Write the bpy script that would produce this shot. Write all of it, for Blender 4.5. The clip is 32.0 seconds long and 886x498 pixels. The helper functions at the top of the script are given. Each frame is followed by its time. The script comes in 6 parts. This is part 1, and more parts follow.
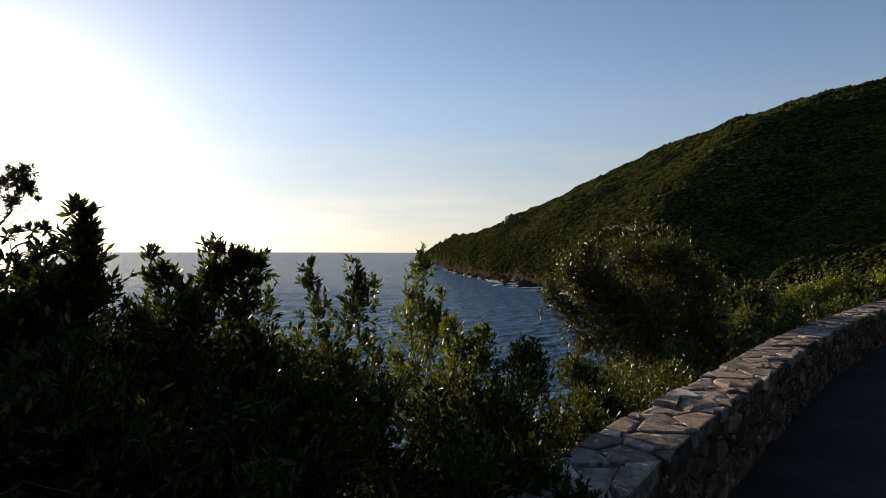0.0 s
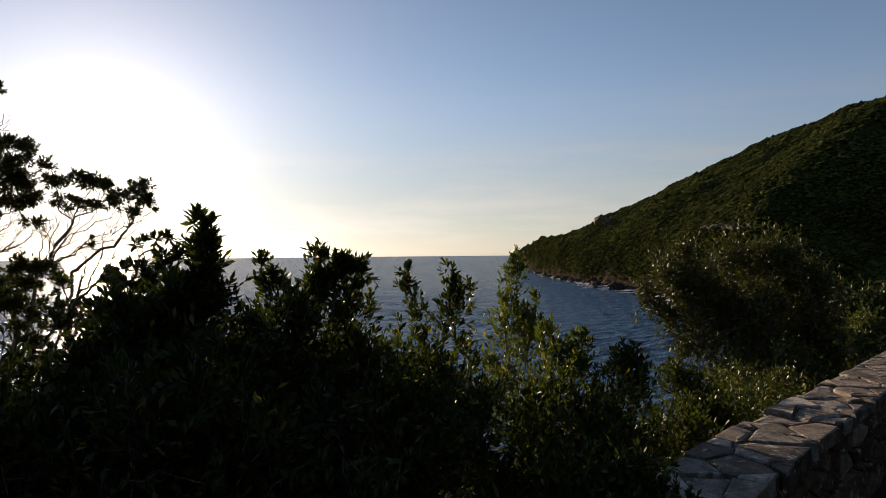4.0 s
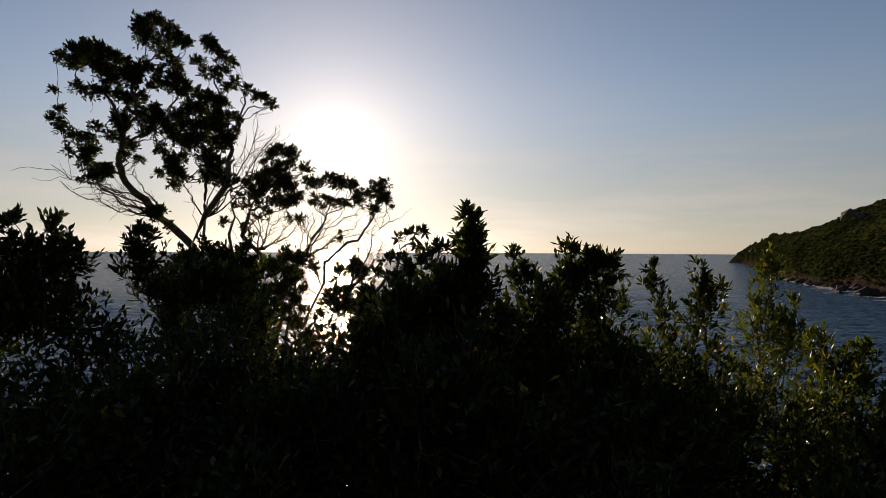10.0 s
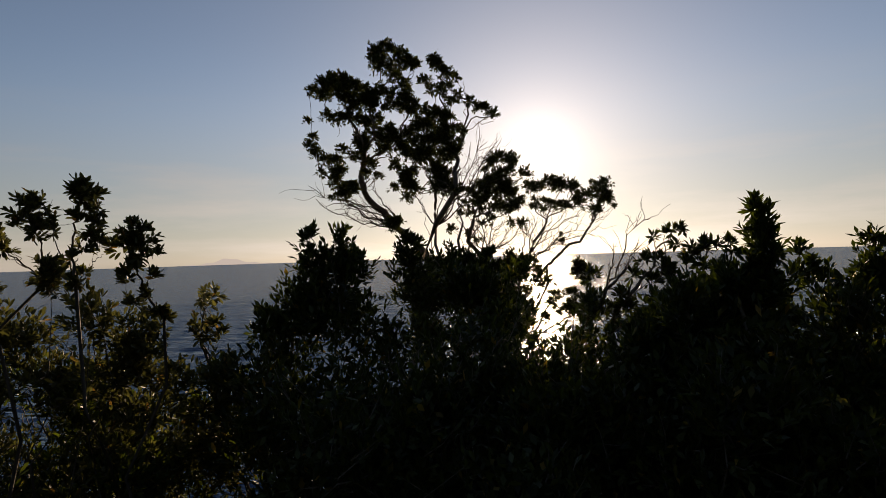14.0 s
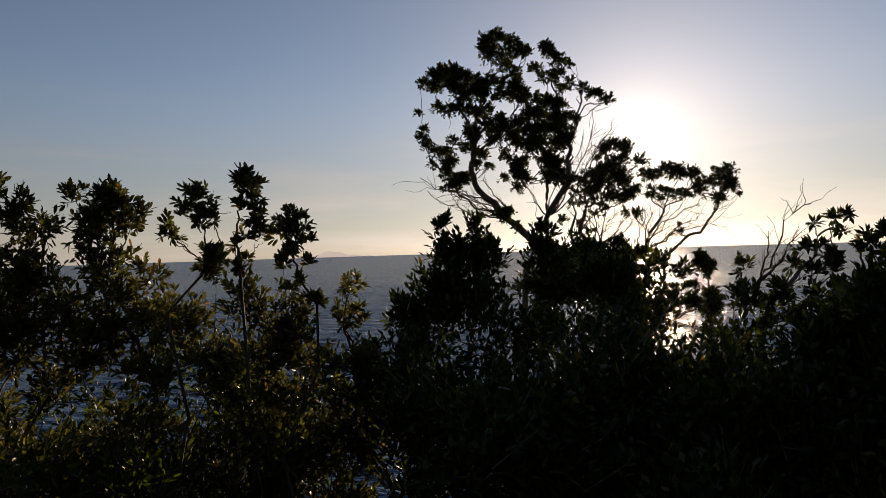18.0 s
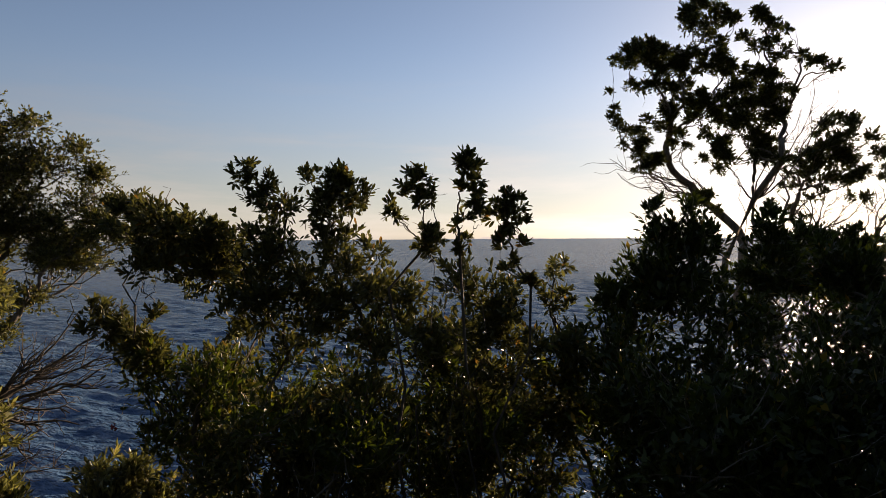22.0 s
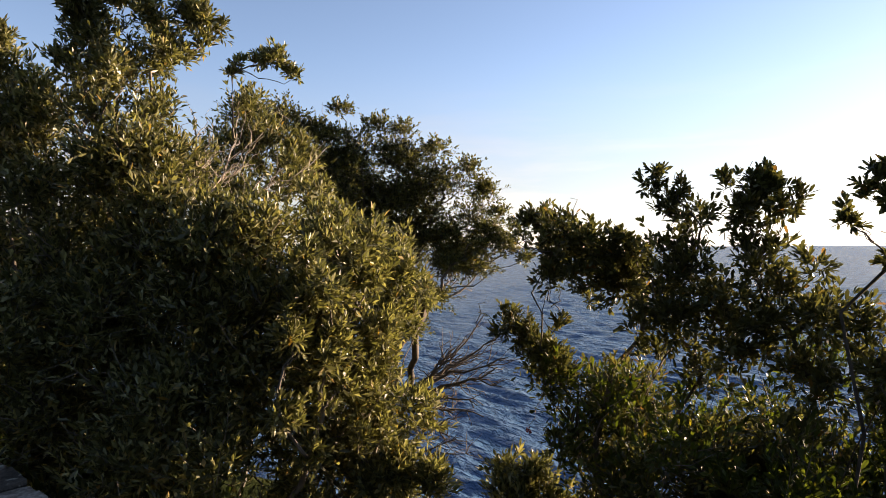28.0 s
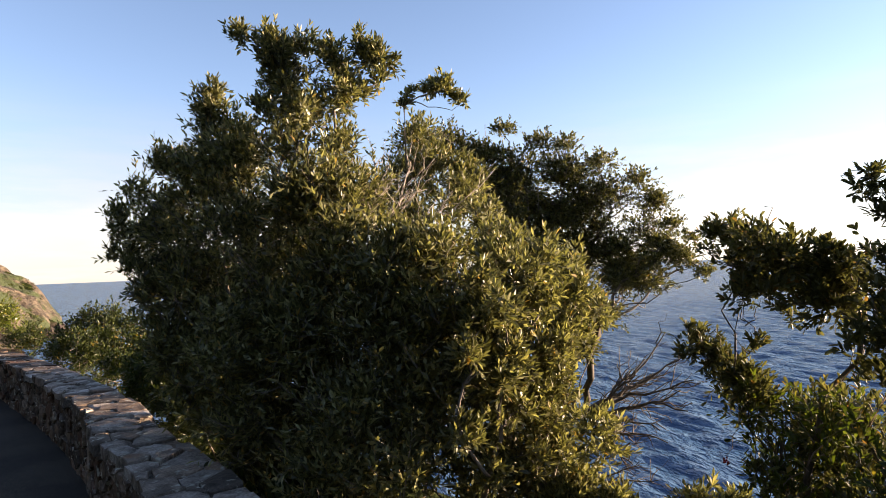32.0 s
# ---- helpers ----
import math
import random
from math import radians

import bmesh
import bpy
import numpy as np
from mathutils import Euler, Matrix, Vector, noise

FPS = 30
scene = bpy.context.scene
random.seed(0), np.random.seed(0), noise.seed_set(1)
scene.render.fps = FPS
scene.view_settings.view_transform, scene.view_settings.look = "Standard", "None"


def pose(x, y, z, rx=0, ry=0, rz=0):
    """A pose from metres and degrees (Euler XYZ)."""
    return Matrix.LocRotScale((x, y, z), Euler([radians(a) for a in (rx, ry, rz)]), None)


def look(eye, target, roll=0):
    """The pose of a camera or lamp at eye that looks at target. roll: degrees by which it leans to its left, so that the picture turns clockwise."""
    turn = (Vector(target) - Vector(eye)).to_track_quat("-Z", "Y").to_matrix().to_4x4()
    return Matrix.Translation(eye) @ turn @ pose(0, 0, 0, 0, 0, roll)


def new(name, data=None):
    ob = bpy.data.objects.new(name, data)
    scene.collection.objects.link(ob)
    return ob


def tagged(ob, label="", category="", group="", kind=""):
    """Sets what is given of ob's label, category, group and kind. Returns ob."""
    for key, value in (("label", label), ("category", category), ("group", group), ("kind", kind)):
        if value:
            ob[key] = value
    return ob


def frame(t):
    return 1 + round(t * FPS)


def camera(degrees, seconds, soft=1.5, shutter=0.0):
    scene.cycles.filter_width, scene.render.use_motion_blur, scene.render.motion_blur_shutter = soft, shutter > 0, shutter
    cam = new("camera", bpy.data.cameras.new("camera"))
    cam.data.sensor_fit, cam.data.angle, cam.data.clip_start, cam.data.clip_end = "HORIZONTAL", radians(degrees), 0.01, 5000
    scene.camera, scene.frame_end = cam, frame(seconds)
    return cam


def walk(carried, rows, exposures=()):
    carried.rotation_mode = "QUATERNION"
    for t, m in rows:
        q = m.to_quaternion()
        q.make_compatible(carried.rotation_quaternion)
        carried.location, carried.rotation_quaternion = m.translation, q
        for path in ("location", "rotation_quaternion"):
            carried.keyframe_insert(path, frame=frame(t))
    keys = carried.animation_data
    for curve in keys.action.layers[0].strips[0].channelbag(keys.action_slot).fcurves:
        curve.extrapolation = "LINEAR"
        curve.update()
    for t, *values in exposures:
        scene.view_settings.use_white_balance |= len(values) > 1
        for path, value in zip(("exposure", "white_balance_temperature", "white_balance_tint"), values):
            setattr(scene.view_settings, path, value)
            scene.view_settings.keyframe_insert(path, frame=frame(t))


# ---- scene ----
cam = camera(70.9, 32.0, 0.85)
# seconds, eye, then yaw, pitch and roll in degrees
ROWS = [
    (0, -0.0000, -0.0000, 1.6500, 0.00, -0.02, -0.19),
    (0.5, -0.0080, 0.0035, 1.6487, 1.33, -0.02, -0.33),
    (1, -0.0164, 0.0037, 1.6473, 2.72, 0.00, -0.18),
    (1.5, -0.0247, 0.0001, 1.6475, 4.21, 0.05, -0.01),
    (2, -0.0299, 0.0001, 1.6491, 5.33, 0.17, 0.17),
    (2.5, -0.0346, -0.0015, 1.6490, 6.31, 0.22, 0.47),
    (4.5, -0.0529, -0.0064, 1.6485, 8.82, 0.25, 0.43),
    (5, -0.0677, -0.0060, 1.6468, 10.21, 0.09, 0.42),
    (5.5, -0.0876, -0.0025, 1.6465, 12.57, -0.15, 0.52),
    (6, -0.1074, -0.0040, 1.6456, 14.93, -0.30, 0.49),
    (6.5, -0.1306, -0.0124, 1.6437, 17.70, -0.29, 0.59),
    (7, -0.1485, -0.0255, 1.6416, 19.72, -0.30, 0.59),
    (7.5, -0.1649, -0.0362, 1.6402, 21.55, -0.28, 0.11),
    (8, -0.1786, -0.0361, 1.6431, 22.89, 0.07, -0.30),
    (8.5, -0.1925, -0.0408, 1.6443, 24.19, 0.13, -0.41),
    (9, -0.2045, -0.0449, 1.6442, 25.12, 0.02, -0.50),
    (9.5, -0.2180, -0.0507, 1.6434, 26.19, -0.08, -0.29),
    (10, -0.2345, -0.0612, 1.6439, 26.91, -0.02, -0.24),
    (10.5, -0.2537, -0.0737, 1.6450, 27.99, 0.11, -0.07),
    (11, -0.2755, -0.0865, 1.6476, 29.29, 0.17, -0.17),
    (11.5, -0.3020, -0.1010, 1.6488, 31.52, 0.25, -0.02),
    (12, -0.3291, -0.1208, 1.6499, 34.14, 0.43, 0.33),
    (12.5, -0.3571, -0.1462, 1.6506, 37.43, 0.64, 0.99),
    (13, -0.3835, -0.1655, 1.6489, 40.37, 0.62, 1.40),
    (13.5, -0.4134, -0.1823, 1.6469, 43.40, 0.57, 1.59),
    (14, -0.4381, -0.1962, 1.6435, 45.59, 0.46, 1.73),
    (14.5, -0.4603, -0.2095, 1.6418, 47.34, 0.20, 1.78),
    (16.5, -0.5393, -0.2645, 1.6336, 51.41, 0.13, 1.98),
    (17, -0.5569, -0.2807, 1.6349, 52.29, 0.21, 1.79),
    (17.5, -0.5794, -0.2930, 1.6283, 53.19, 0.16, 1.98),
    (18, -0.6049, -0.3016, 1.6273, 54.42, 0.07, 1.72),
    (18.5, -0.6229, -0.3186, 1.6275, 56.11, -0.16, 1.51),
    (19, -0.6335, -0.3349, 1.6292, 58.01, -0.32, 1.12),
    (19.5, -0.6447, -0.3531, 1.6267, 60.54, -0.38, 1.24),
    (20, -0.6534, -0.3681, 1.6275, 62.36, -0.62, 1.25),
    (20.5, -0.6596, -0.3831, 1.6294, 64.35, -0.58, 1.00),
    (21, -0.6677, -0.3952, 1.6296, 66.12, -0.79, 0.90),
    (21.5, -0.6800, -0.4107, 1.6293, 68.46, -1.07, 0.78),
    (22, -0.6952, -0.4270, 1.6308, 70.23, -1.27, 0.37),
    (22.5, -0.7112, -0.4433, 1.6304, 72.56, -1.33, -0.04),
    (23, -0.7328, -0.4573, 1.6321, 75.07, -1.73, -0.44),
    (23.5, -0.7619, -0.4782, 1.6337, 78.29, -1.64, -0.58),
    (24, -0.7938, -0.5048, 1.6413, 81.85, -1.04, -0.20),
    (24.5, -0.8180, -0.5329, 1.6461, 84.80, -0.47, 0.26),
    (25, -0.8386, -0.5534, 1.6447, 87.47, -0.46, -0.19),
    (25.5, -0.8512, -0.5665, 1.6439, 89.76, -0.75, -0.16),
    (26, -0.8585, -0.5789, 1.6459, 92.45, -0.68, -0.15),
    (26.5, -0.8571, -0.5903, 1.6508, 95.02, -0.66, 0.15),
    (28.5, -0.8611, -0.6599, 1.6509, 104.08, -0.18, 0.44),
    (29, -0.8624, -0.6706, 1.6517, 106.18, 0.14, 0.50),
    (29.5, -0.8603, -0.6742, 1.6518, 107.73, 0.22, 0.78),
    (30, -0.8573, -0.6797, 1.6533, 109.70, 0.38, 1.04),
    (30.5, -0.8536, -0.6833, 1.6549, 111.51, 0.86, 1.49),
    (31, -0.8495, -0.6873, 1.6569, 113.35, 1.18, 1.69),
    (31.5, -0.8470, -0.6899, 1.6569, 114.96, 1.30, 1.90),
    (32, -0.8451, -0.6947, 1.6594, 116.71, 1.49, 2.06),
]
EXPOSURES = ((0, 0.9, 7300, 18), (5, 0.48, 7500, 19), (9, 0.2, 7700, 20), (13, 0.1, 7900, 21), (17, 0.1, 7900, 21), (21, 0.55, 7800, 22), (23, 0.95, 7700, 22), (26, 1.48, 7600, 23), (32, 2.05, 7350, 23))
walk(cam, [(t, pose(x, y, z, 90 + pitch, roll, yaw)) for t, x, y, z, yaw, pitch, roll in ROWS], EXPOSURES)

# world, sun and exposure
SUN_TURN, SUN_UP = 36.6, 8.8  # degrees to the left of +y, and above the horizon
world = bpy.data.worlds.new("evening_sky")
scene.world = world
world.use_nodes = True
wn = world.node_tree
sky = wn.nodes.new("ShaderNodeTexSky")
sky.sky_type = "NISHITA"
sky.sun_disc = False
sky.sun_elevation, sky.sun_rotation = radians(SUN_UP), radians(-SUN_TURN)
sky.altitude, sky.air_density, sky.dust_density, sky.ozone_density = 30.0, 0.72, 0.10, 1.7
back = wn.nodes["Background"]
back.inputs["Strength"].default_value = 0.125
# evening haze: towards the horizon the sky keeps its brightness and pales to cream
geo = wn.nodes.new("ShaderNodeTexCoord")
sep = wn.nodes.new("ShaderNodeSeparateXYZ")
wn.links.new(geo.outputs["Generated"], sep.inputs[0])
fall = wn.nodes.new("ShaderNodeMapRange")
fall.interpolation_type = "SMOOTHSTEP"
fall.inputs["From Min"].default_value, fall.inputs["From Max"].default_value = -0.02, 0.30
fall.inputs["To Min"].default_value, fall.inputs["To Max"].default_value = 0.68, 0.0
wn.links.new(sep.outputs[2], fall.inputs[0])
grey = wn.nodes.new("ShaderNodeRGBToBW")
wn.links.new(sky.outputs[0], grey.inputs[0])
cream = wn.nodes.new("ShaderNodeMix")
cream.data_type, cream.blend_type = "RGBA", "MULTIPLY"
cream.inputs[0].default_value, cream.inputs[7].default_value = 1.0, (0.752, 0.812, 0.825, 1)
wn.links.new(grey.outputs[0], cream.inputs[6])
air = wn.nodes.new("ShaderNodeMix")
air.data_type = "RGBA"
wn.links.new(fall.outputs[0], air.inputs[0])
wn.links.new(sky.outputs[0], air.inputs[6])
wn.links.new(cream.outputs[2], air.inputs[7])
# thin streaks of high cloud
flat = wn.nodes.new("ShaderNodeMapping")
flat.inputs["Scale"].default_value, flat.inputs["Rotation"].default_value = (2.2, 2.2, 17.0), (radians(4), radians(-3), 0)
wn.links.new(geo.outputs["Generated"], flat.inputs[0])
wisp = wn.nodes.new("ShaderNodeTexNoise")
wisp.inputs["Scale"].default_value, wisp.inputs["Detail"].default_value, wisp.inputs["Roughness"].default_value = 1.0, 6.0, 0.6
wn.links.new(flat.outputs[0], wisp.inputs["Vector"])
amount = wn.nodes.new("ShaderNodeMapRange")
amount.inputs["From Min"].default_value, amount.inputs["From Max"].default_value, amount.inputs["To Max"].default_value = 0.47, 0.70, 0.9
wn.links.new(wisp.outputs["Fac"], amount.inputs[0])
thin_cloud = wn.nodes.new("ShaderNodeMix")
thin_cloud.data_type, thin_cloud.blend_type = "RGBA", "MULTIPLY"
thin_cloud.inputs[0].default_value, thin_cloud.inputs[7].default_value = 1.0, (1.16, 1.16, 1.14, 1)
wn.links.new(grey.outputs[0], thin_cloud.inputs[6])
veil = wn.nodes.new("ShaderNodeMix")
veil.data_type = "RGBA"
low_only = wn.nodes.new("ShaderNodeMath")
low_only.operation = "MULTIPLY"
wn.links.new(amount.outputs[0], low_only.inputs[0])
wn.links.new(fall.outputs[0], low_only.inputs[1])
wn.links.new(low_only.outputs[0], veil.inputs[0])
wn.links.new(air.outputs[2], veil.inputs[6])
wn.links.new(thin_cloud.outputs[2], veil.inputs[7])
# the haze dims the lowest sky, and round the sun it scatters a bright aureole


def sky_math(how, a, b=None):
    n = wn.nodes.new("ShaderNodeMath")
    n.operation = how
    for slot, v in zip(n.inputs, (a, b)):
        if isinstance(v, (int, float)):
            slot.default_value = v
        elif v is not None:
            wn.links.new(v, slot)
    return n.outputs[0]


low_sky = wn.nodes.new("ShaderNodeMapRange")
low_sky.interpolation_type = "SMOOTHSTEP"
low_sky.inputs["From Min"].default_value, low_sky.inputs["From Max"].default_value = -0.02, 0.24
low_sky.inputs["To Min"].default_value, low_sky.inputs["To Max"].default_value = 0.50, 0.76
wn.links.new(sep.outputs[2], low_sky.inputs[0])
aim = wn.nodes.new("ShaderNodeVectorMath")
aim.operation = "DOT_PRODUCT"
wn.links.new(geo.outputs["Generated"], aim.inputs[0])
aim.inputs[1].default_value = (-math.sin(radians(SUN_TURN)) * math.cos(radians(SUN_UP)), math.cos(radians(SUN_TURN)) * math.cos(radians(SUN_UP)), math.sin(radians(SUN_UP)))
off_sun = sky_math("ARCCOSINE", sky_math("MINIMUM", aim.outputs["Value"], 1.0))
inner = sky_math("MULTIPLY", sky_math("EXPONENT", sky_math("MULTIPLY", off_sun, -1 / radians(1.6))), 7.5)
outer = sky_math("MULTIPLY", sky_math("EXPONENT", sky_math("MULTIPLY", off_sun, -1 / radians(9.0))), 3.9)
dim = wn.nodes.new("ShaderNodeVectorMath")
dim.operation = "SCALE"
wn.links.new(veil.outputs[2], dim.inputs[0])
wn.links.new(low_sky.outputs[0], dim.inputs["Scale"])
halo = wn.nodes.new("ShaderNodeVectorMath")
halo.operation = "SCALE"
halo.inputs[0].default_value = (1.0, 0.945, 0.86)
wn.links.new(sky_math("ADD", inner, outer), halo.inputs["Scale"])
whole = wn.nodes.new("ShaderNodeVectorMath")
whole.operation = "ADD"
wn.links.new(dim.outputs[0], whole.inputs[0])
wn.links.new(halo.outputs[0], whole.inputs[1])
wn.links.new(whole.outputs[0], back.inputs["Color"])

lamp = bpy.data.lights.new("sun", "SUN")
lamp.energy, lamp.angle, lamp.color = 5.0, radians(0.53), (1.0, 0.84, 0.62)
sun = new("sun", lamp)
sun.matrix_world = look((0, 0, 0), (math.sin(radians(SUN_TURN)) * math.cos(radians(SUN_UP)), -math.cos(radians(SUN_TURN)) * math.cos(radians(SUN_UP)), -math.sin(radians(SUN_UP))))

def part(name, me, parent, label=""):
    """One mesh as a part of a thing; its vertices count from the thing's foot."""
    ob = new(name, me)
    ob.parent = parent
    return tagged(ob, label)


def mesh_of(name, verts, faces, mats, smooth=False, index=None):
    """A mesh from vertex and face arrays; faces all have the same number of corners, or are a list of arrays."""
    me = bpy.data.meshes.new(name)
    groups = faces if isinstance(faces, list) else [faces]
    groups = [np.asarray(g, dtype=np.int32) for g in groups if len(g)]
    verts = np.asarray(verts, dtype=np.float32)
    me.vertices.add(len(verts))
    me.vertices.foreach_set("co", verts.ravel())
    loops = np.concatenate([g.ravel() for g in groups])
    totals = np.concatenate([np.full(len(g), g.shape[1], dtype=np.int32) for g in groups])
    me.loops.add(len(loops))
    me.loops.foreach_set("vertex_index", loops)
    me.polygons.add(len(totals))
    starts = np.concatenate([[0], np.cumsum(totals)[:-1]]).astype(np.int32)
    me.polygons.foreach_set("loop_start", starts)
    for m in mats:
        me.materials.append(m)
    if index is not None:
        me.polygons.foreach_set("material_index", np.asarray(index, dtype=np.int32))
    me.update(calc_edges=True)
    me.polygons.foreach_set("use_smooth", np.full(len(totals), smooth, dtype=bool))
    return me


# ---- materials ----
def nodes_of(name):
    m = bpy.data.materials.new(name)
    m.use_nodes = True
    nt = m.node_tree
    return m, nt, nt.nodes["Principled BSDF"], nt.nodes["Material Output"]


def noise_node(nt, scale, detail=4.0, rough=0.55, coords="Object", stretch=None):
    tc = nt.nodes.new("ShaderNodeTexCoord")
    n = nt.nodes.new("ShaderNodeTexNoise")
    n.inputs["Scale"].default_value = scale
    n.inputs["Detail"].default_value = detail
    n.inputs["Roughness"].default_value = rough
    out = tc.outputs[coords]
    if stretch:
        mp = nt.nodes.new("ShaderNodeMapping")
        mp.inputs["Scale"].default_value = stretch
        nt.links.new(out, mp.inputs[0])
        out = mp.outputs[0]
    nt.links.new(out, n.inputs["Vector"])
    return n.outputs["Fac"]


def ramp(nt, fac, *stops):
    r = nt.nodes.new("ShaderNodeValToRGB")
    e = r.color_ramp.elements
    while len(e) < len(stops):
        e.new(0.5)
    for el, (p, c) in zip(e, stops):
        el.position, el.color = p, (*c, 1)
    nt.links.new(fac, r.inputs[0])
    return r.outputs[0]


def mix(nt, fac, a, b, mode="MIX"):
    n = nt.nodes.new("ShaderNodeMix")
    n.data_type, n.blend_type = "RGBA", mode
    for s, v in ((n.inputs[0], fac), (n.inputs[6], a), (n.inputs[7], b)):
        if isinstance(v, (int, float)):
            s.default_value = v
        elif isinstance(v, tuple):
            s.default_value = (*v, 1)
        else:
            nt.links.new(v, s)
    return n.outputs[2]


def bump(nt, height, strength, distance, bsdf, before=None):
    b = nt.nodes.new("ShaderNodeBump")
    b.inputs["Strength"].default_value, b.inputs["Distance"].default_value = strength, distance
    nt.links.new(height, b.inputs["Height"])
    if before:
        nt.links.new(before, b.inputs["Normal"])
    nt.links.new(b.outputs[0], bsdf.inputs["Normal"])
    return b.outputs[0]


def leaf_material(name, dark, mid, light, odd, gloss=0.35, thin=0.35, sheen=0.5, through_=(1.5, 1.7, 0.6)):
    """Leathery evergreen leaves: colour by leaf, a few yellowed ones, gloss, and light that comes through."""
    m, nt, p, out = nodes_of(name)
    g = nt.nodes.new("ShaderNodeNewGeometry")
    rnd = g.outputs["Random Per Island"]
    col = ramp(nt, rnd, (0.0, dark), (0.45, mid), (0.955, light), (0.99, odd))
    col = mix(nt, noise_node(nt, 60, 3), col, (0.75, 0.75, 0.68), "MULTIPLY")
    nt.links.new(col, p.inputs["Base Color"])
    p.inputs["Roughness"].default_value = gloss
    p.inputs["Specular IOR Level"].default_value = sheen
    t = nt.nodes.new("ShaderNodeBsdfTranslucent")
    nt.links.new(mix(nt, 1.0, col, through_, "MULTIPLY"), t.inputs[0])
    mx = nt.nodes.new("ShaderNodeMixShader")
    mx.inputs[0].default_value = thin
    nt.links.new(p.outputs[0], mx.inputs[1])
    nt.links.new(t.outputs[0], mx.inputs[2])
    nt.links.new(mx.outputs[0], out.inputs[0])
    return m


def bark_material(name, a, b):
    m, nt, p, out = nodes_of(name)
    f = noise_node(nt, 25, 5, 0.6, stretch=(1, 1, 0.25))
    nt.links.new(ramp(nt, f, (0.4, a), (0.6, b)), p.inputs["Base Color"])
    p.inputs["Roughness"].default_value = 0.85
    bump(nt, f, 0.6, 0.01, p)
    return m


# shaded, backlit and sunlit copies of one leaf, light put into their colours
LEAF_DARK = leaf_material("shaded_leaf", (0.018, 0.025, 0.007), (0.038, 0.050, 0.012), (0.080, 0.094, 0.024), (0.30, 0.18, 0.04), 0.42, 0.24, 0.22)
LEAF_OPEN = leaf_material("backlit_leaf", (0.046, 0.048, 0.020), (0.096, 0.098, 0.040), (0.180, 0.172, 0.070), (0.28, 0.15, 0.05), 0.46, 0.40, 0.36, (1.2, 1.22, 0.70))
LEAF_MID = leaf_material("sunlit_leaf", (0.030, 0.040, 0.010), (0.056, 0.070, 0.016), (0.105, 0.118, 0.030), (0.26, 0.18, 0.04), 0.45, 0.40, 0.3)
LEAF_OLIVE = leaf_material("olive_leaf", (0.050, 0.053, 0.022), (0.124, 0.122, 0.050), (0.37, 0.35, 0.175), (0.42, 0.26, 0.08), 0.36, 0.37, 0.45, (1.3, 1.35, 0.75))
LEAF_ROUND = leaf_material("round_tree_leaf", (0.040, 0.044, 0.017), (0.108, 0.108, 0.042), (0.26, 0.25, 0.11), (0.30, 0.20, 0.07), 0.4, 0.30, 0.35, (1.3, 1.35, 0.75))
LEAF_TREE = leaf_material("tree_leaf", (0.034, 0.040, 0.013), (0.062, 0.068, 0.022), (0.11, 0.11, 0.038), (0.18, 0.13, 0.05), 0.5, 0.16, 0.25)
LEAF_FRESH = leaf_material("fresh_leaf", (0.070, 0.090, 0.014), (0.120, 0.145, 0.022), (0.190, 0.205, 0.036), (0.30, 0.24, 0.04), 0.36, 0.4)
BARK = bark_material("grey_bark", (0.09, 0.075, 0.06), (0.20, 0.17, 0.14))
BARK_DARK = bark_material("dark_bark", (0.035, 0.028, 0.022), (0.10, 0.08, 0.062))
BARK_DEAD = bark_material("bleached_bark", (0.22, 0.18, 0.14), (0.40, 0.35, 0.29))


def stone_material(name, tints):
    m, nt, p, out = nodes_of(name)
    oi = nt.nodes.new("ShaderNodeObjectInfo")
    geo = nt.nodes.new("ShaderNodeNewGeometry")
    add = nt.nodes.new("ShaderNodeMath")
    add.operation = "ADD"
    nt.links.new(oi.outputs["Random"], add.inputs[0])
    nt.links.new(geo.outputs["Random Per Island"], add.inputs[1])
    fr = nt.nodes.new("ShaderNodeMath")
    fr.operation = "FRACT"
    nt.links.new(add.outputs[0], fr.inputs[0])
    base = ramp(nt, fr.outputs[0], *[(i / (len(tints) - 1), c) for i, c in enumerate(tints)])
    blot = noise_node(nt, 9, 6, 0.65)
    fine = noise_node(nt, 70, 5, 0.7)
    col = mix(nt, 0.75, base, ramp(nt, blot, (0.40, (0.40, 0.34, 0.29)), (0.58, (1.25, 1.2, 1.15))), "MULTIPLY")
    col = mix(nt, 0.5, col, ramp(nt, fine, (0.42, (0.5, 0.5, 0.5)), (0.58, (1.3, 1.3, 1.3))), "MULTIPLY")
    lich = ramp(nt, noise_node(nt, 17, 3, 0.5), (0.60, (0, 0, 0)), (0.68, (1, 1, 1)))
    col = mix(nt, lich, col, (0.42, 0.40, 0.33))
    nt.links.new(col, p.inputs["Base Color"])
    p.inputs["Roughness"].default_value = 0.75
    p.inputs["Specular IOR Level"].default_value = 0.22
    b1 = bump(nt, blot, 0.7, 0.012, p)
    bump(nt, fine, 0.9, 0.010, p, b1)
    return m


STONE_TOP = stone_material("slate_coping", [(0.17, 0.135, 0.11), (0.37, 0.32, 0.28), (0.085, 0.07, 0.058), (0.23, 0.165, 0.12), (0.50, 0.46, 0.42), (0.12, 0.10, 0.082), (0.26, 0.215, 0.18)])
# brown rubble tints, lowered to stand in for shade on the wall's face
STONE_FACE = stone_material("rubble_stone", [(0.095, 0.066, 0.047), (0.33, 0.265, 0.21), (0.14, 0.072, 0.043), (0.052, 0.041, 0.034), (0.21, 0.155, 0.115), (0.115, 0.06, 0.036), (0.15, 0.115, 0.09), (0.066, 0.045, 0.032)])

